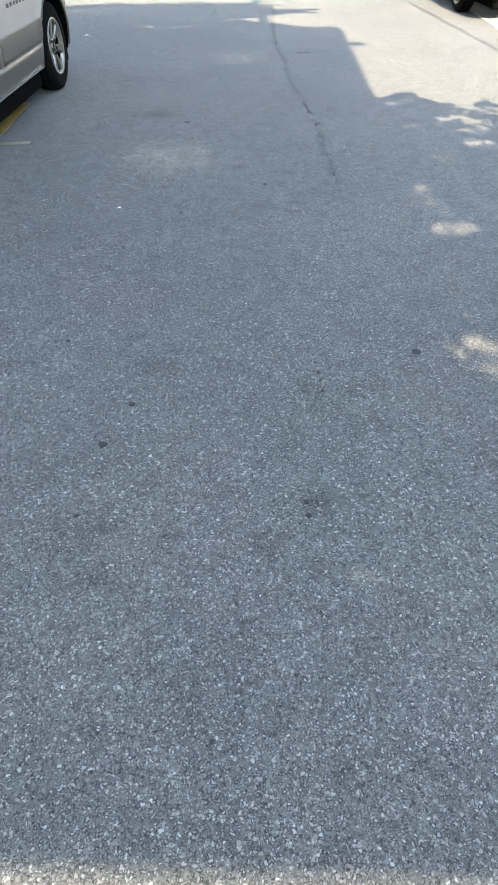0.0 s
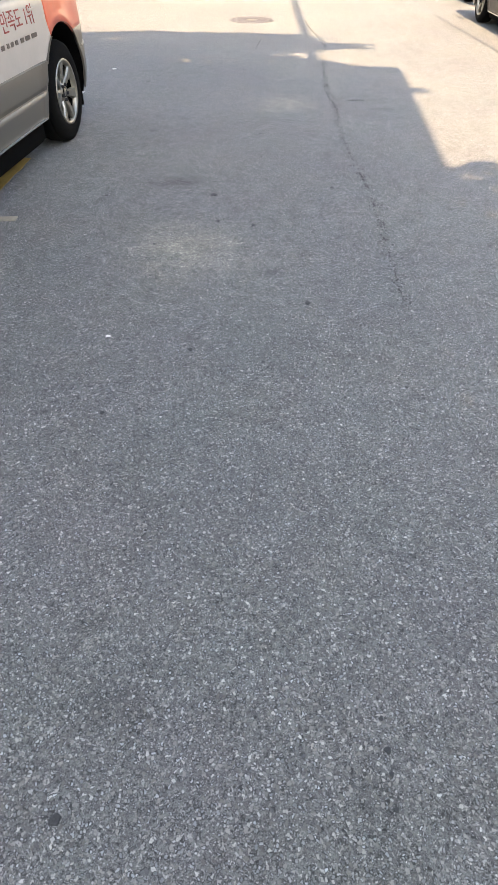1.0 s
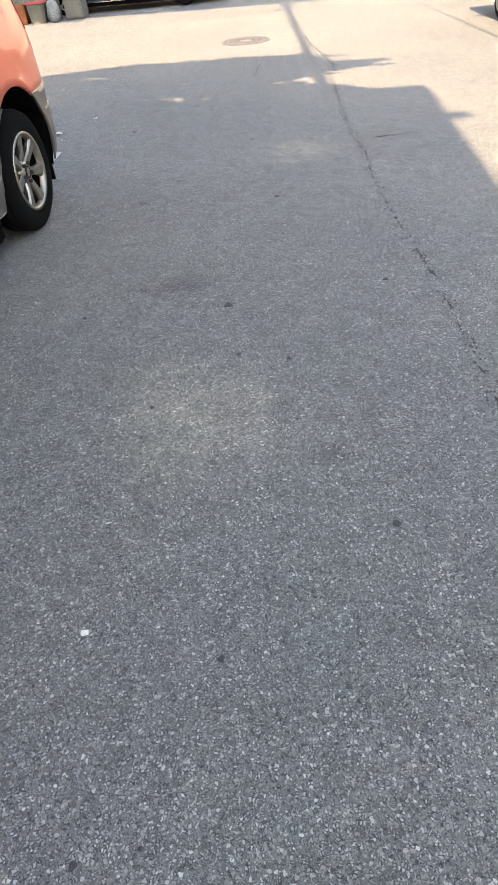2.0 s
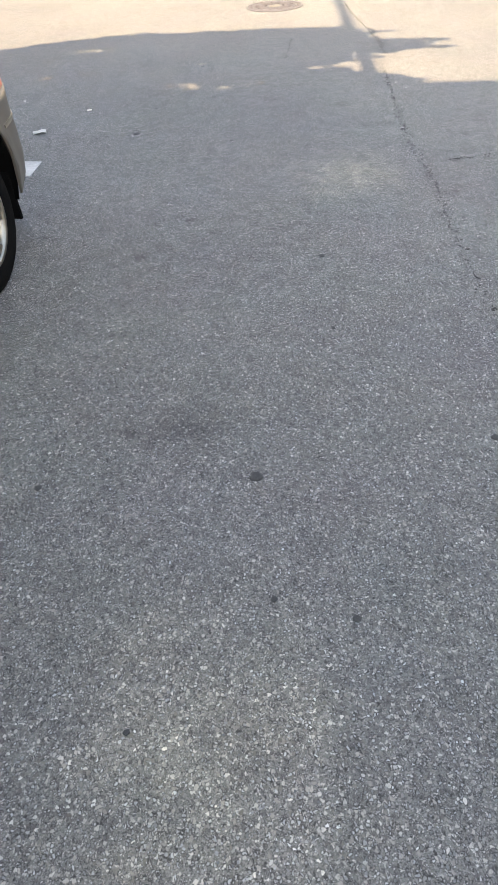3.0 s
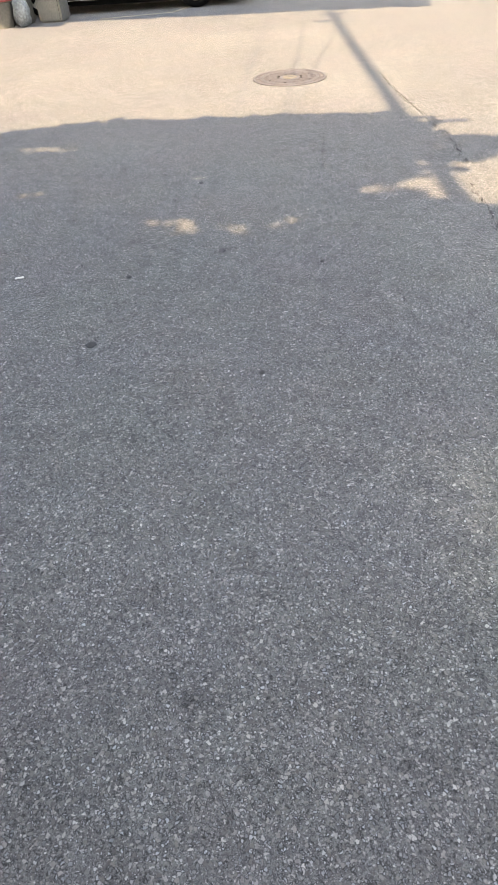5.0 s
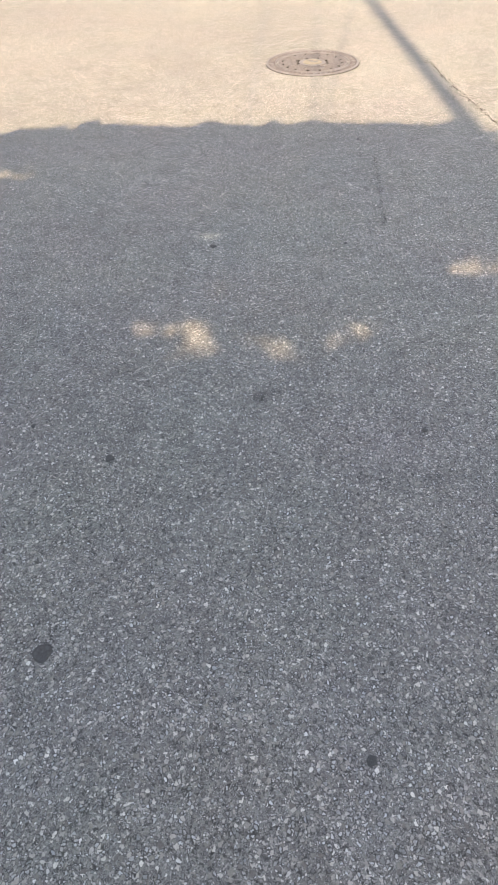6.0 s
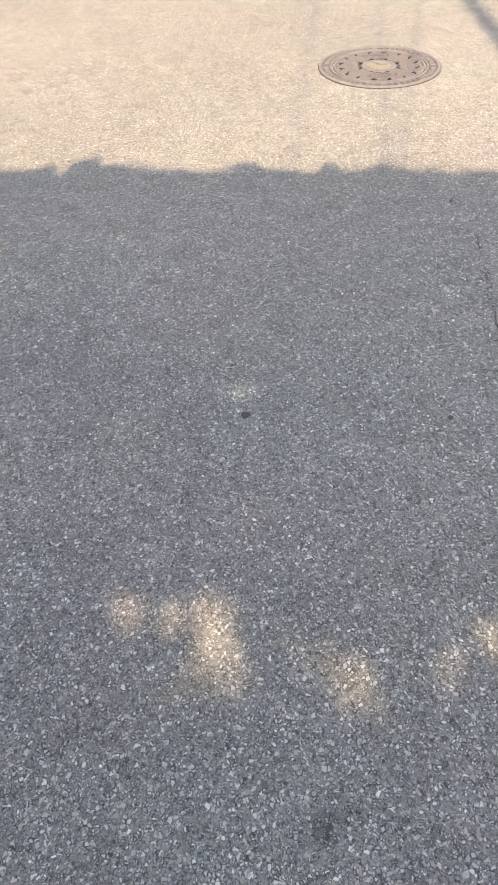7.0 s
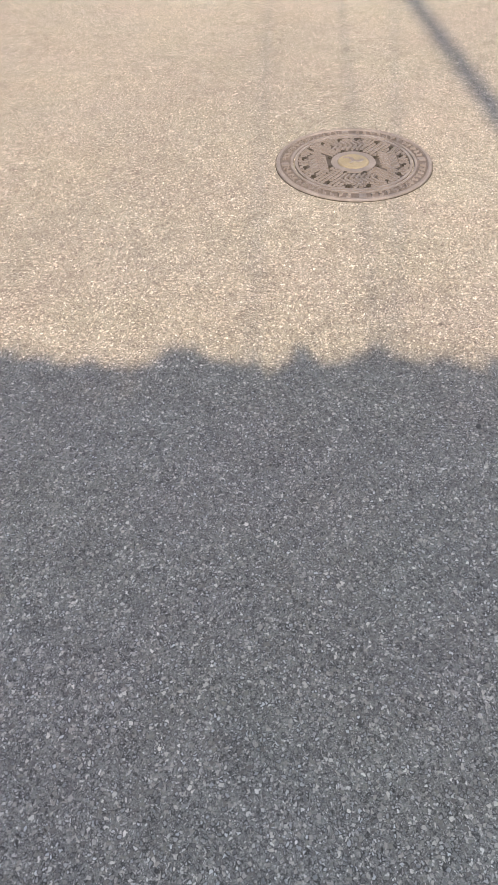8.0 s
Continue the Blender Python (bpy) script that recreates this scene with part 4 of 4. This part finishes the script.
def tree(foot, fork, label, leaves, seed, leaf_size, limbs):
    t = empty("tree", Matrix.Translation(foot), label, "tree")
    f, o = Vector(fork), Vector(foot)
    trunk = part("trunk", tube([(0, 0, 0), (f - o) * 0.5 + Vector((0.1, 0.05, 0)), f - o], [0.2, 0.15, 0.12], 12), BARK, t)
    for k, q in enumerate(limbs):
        q = Vector(q) - o
        midp = (f - o).lerp(q, 0.5) + Vector((0, 0, 0.35))
        part("limb", tube([f - o, midp, q], [0.09, 0.06, 0.02], 8), BARK, trunk)
    crown = new("crown", leaf_cloud([Vector(p) - o for p in leaves], leaf_size, seed))
    crown.parent = t
    tagged(crown, "dense crown of small green leaves", kind="stuff")
    return t


def in_spots(x, y, spots, r):
    """Whether a leaf is left out, in the thin places of a crown."""
    return any(((x - sx) / (rx + 0.03)) ** 2 + ((y - sy) / (ry + 0.03)) ** 2 < 1 and r.random() > keep for sx, sy, rx, ry, keep in spots)


# The crown of the street tree on the van's side; thin places in it let sunlight through.
r3 = random.Random(11)
THIN = [(-0.50, 10.76, 0.06, 0.065, 0.06), (-0.46, 10.67, 0.05, 0.055, 0.06), (-0.50, 10.61, 0.065, 0.03, 0.1), (-0.65, 10.79, 0.075, 0.03, 0.12), (-0.59, 10.61, 0.035, 0.025, 0.1), (-0.29, 10.715, 0.06, 0.022, 0.15),
        (-0.21, 10.71, 0.05, 0.03, 0.05), (-0.14, 10.62, 0.055, 0.05, 0.08), (-0.09, 10.58, 0.05, 0.04, 0.1), (0.0, 10.73, 0.06, 0.035, 0.12), (0.14, 10.79, 0.025, 0.03, 0.04), (-0.4, 11.04, 0.03, 0.03, 0.2),
        (0.92, 11.31, 0.11, 0.1, 0.03), (0.70, 11.27, 0.13, 0.05, 0.2), (-1.92, 11.14, 0.12, 0.075, 0.06),
        (-1.56, 11.255, 0.12, 0.075, 0.05), (-1.82, 12.24, 0.26, 0.065, 0.18), (-2.17, 11.84, 0.14, 0.07, 0.12), (-1.6, 12.4, 0.12, 0.05, 0.3), (-1.34, 12.84, 0.04, 0.04, 0.35), (-0.745, 12.985, 0.035, 0.02, 0.0), (0.63, 11.21, 0.1, 0.03, 0.1)]
pts = []
while len(pts) < 62000:
    xs, ys = r3.uniform(-6, 1.15), r3.uniform(10.4, 13.3)
    edge = 13.0 + (0.045 if xs < -0.7 else 0.012) * math.cos((xs + 1.05) * 15.3) + 0.03 * noise.noise((xs * 2.6, 0.3, 0)) + 0.09 * noise.noise((xs * 7, 1.7, 0)) + 0.1 * noise.noise((xs * 19, 1.7, 0)) + (0.05 if xs < -0.9 and noise.noise((xs * 5.0, 9.1, 0)) > 0.1 else 0) - (0.35 * max(0, -1.6 - xs) ** 1.2 if xs > -4 else 0.9)
    right = 0.95 + 0.12 * noise.noise((ys * 4, 5.0, 0))
    if ys > edge or xs > right or (edge - ys < 0.07 and xs < 0.1 and noise.noise((xs * 7.0, ys * 16.0 - xs * 5.0, 8.3)) > 0.05) or in_spots(xs, ys, THIN, r3):
        continue
    pts.append(under(xs, ys, 4.6 + 1.6 * r3.random() + 0.5 * noise.noise((xs, ys, 0))))
# leafy twigs that reach out over the lane, each with slender fronds
def fronds(a, b, count, length, spread):
    for _ in range(count):
        f = r3.random()
        x, y, z = a[0] + (b[0] - a[0]) * f, a[1] + (b[1] - a[1]) * f + r3.gauss(0, spread * (1 - 0.7 * f)), r3.uniform(5.0, 5.3)
        run, slope = length * r3.uniform(0.5, 1.0), r3.uniform(-0.28, 0.12)
        for k in range(int(run / 0.012)):
            pts.append(under(x + 0.012 * k + r3.gauss(0, 0.006), y + slope * 0.012 * k + r3.gauss(0, 0.012), z))
fronds((0.85, 12.8), (0.95, 12.78), 2, 0.35, 0.02)
fronds((0.8, 12.35), (1.4, 11.98), 48, 0.42, 0.13)
fronds((1.15, 12.2), (1.5, 11.95), 14, 0.62, 0.16)
fronds((0.8, 12.65), (0.95, 12.6), 10, 0.3, 0.06)
fronds((0.8, 11.95), (1.15, 11.8), 20, 0.4, 0.1)
fronds((1.0, 11.9), (1.2, 11.8), 6, 0.55, 0.1)
fronds((0.9, 11.62), (1.0, 11.6), 3, 0.3, 0.03)
fronds((0.8, 10.9), (1.2, 10.86), 34, 0.32, 0.09)
fronds((0.75, 10.76), (1.3, 10.74), 34, 0.32, 0.05)
for k in range(62):                                            # leaf tips along the crown's rim
    x = -3.2 + 0.06 * k + r3.uniform(-0.05, 0.05)
    y = 12.97 - 0.35 * max(0, -1.6 - x) ** 1.2
    fronds((x, y), (x + 0.02, y), 1, r3.uniform(0.1, 0.2), 0.03)
tree((-4.4, 4.2, 0), (-4.1, 4.8, 3.6), "street tree with a broad dense green crown", pts, 5, 0.055,
     [(-2.5, 4.6, 5.2), (-0.3, 5.2, 5.3), (1.0, 5.9, 5.2), (-5.5, 5.0, 5.4), (-1.5, 6.0, 5.0), (-3.5, 6.2, 5.5)])
# The tree beside the unseen building, whose crown shades the other lane.
THIN2 = [(2.13, 6.18, 0.11, 0.035, 0.2), (2.32, 5.98, 0.14, 0.04, 0.3), (2.33, 5.22, 0.12, 0.05, 0.4), (2.85, 5.57, 0.2, 0.05, 0.25), (2.78, 6.2, 0.18, 0.08, 0.1), (3.0, 6.1, 0.14, 0.04, 0.15), (2.35, 6.75, 0.12, 0.02, 0.45),
         (2.16, 4.63, 0.09, 0.08, 0.2), (2.14, 4.42, 0.07, 0.05, 0.3), (2.26, 4.07, 0.1, 0.08, 0.18), (2.12, 2.85, 0.13, 0.13, 0.2), (2.8, 4.3, 0.2, 0.15, 0.3), (2.7, 3.4, 0.2, 0.2, 0.3)]
pts = []
while len(pts) < 46000:
    xs, ys = r3.uniform(1.6, 6.0), r3.uniform(1.5, 7.9)
    edge = 6.75 + 0.38 * math.exp(-((xs - 2.45) / 0.2) ** 2) - 0.22 * math.exp(-((xs - 2.77) / 0.12) ** 2) + 0.14 * noise.noise((xs * 8, 2.7, 0)) + 0.12 * noise.noise((xs * 21, 4.7, 0))
    if ys > edge or (edge - ys < 0.4 and xs > 2.15 and noise.noise((xs * 4.0, ys * 24.0, 8.3)) > 0.1) or in_spots(xs, ys, THIN2, r3) or (xs > 2.45 and noise.noise((xs * 3.0, ys * 7.0, 3.1)) > 0.36 and r3.random() > 0.2):
        continue
    p = under(xs, ys, 4.4 + 1.6 * r3.random())
    if p.x < 2.3 and p.y < -1.4:
        continue
    pts.append(p)
tree((6.8, -1.6, 0), (6.4, -1.2, 3.4), "street tree with a loose green crown", pts, 6, 0.06,
     [(4.6, -0.2, 4.9), (3.4, 0.4, 5.0), (5.2, -2.2, 5.2), (6.0, 0.8, 5.0), (3.8, -1.0, 4.7)])
# An unseen third tree, added so its crown shades the parking bay across the street.
pts = []
while len(pts) < 40000:
    xs, ys = r3.uniform(-7, 2.1), r3.uniform(18.8, 22.5)
    if ys < 19.45 + 0.1 * noise.noise((xs * 3, 7.7, 0)) + 0.06 * noise.noise((xs * 9, 2.2, 0)) - 0.05 * (xs + 4) - (0.45 if xs < -3.95 else 0):
        continue
    pts.append(under(xs, ys, 4.6 + 1.4 * r3.random()))
tree((-7.8, 15.6, 0), (-7.2, 15.6, 3.4), "unseen tree added for shade, with a spreading green crown", pts, 8, 0.07,
     [(-4.0, 15.2, 5.0), (-2.0, 15.6, 5.3), (0.5, 15.4, 5.2), (-1.0, 14.2, 5.0), (-3.0, 16.4, 5.4)])
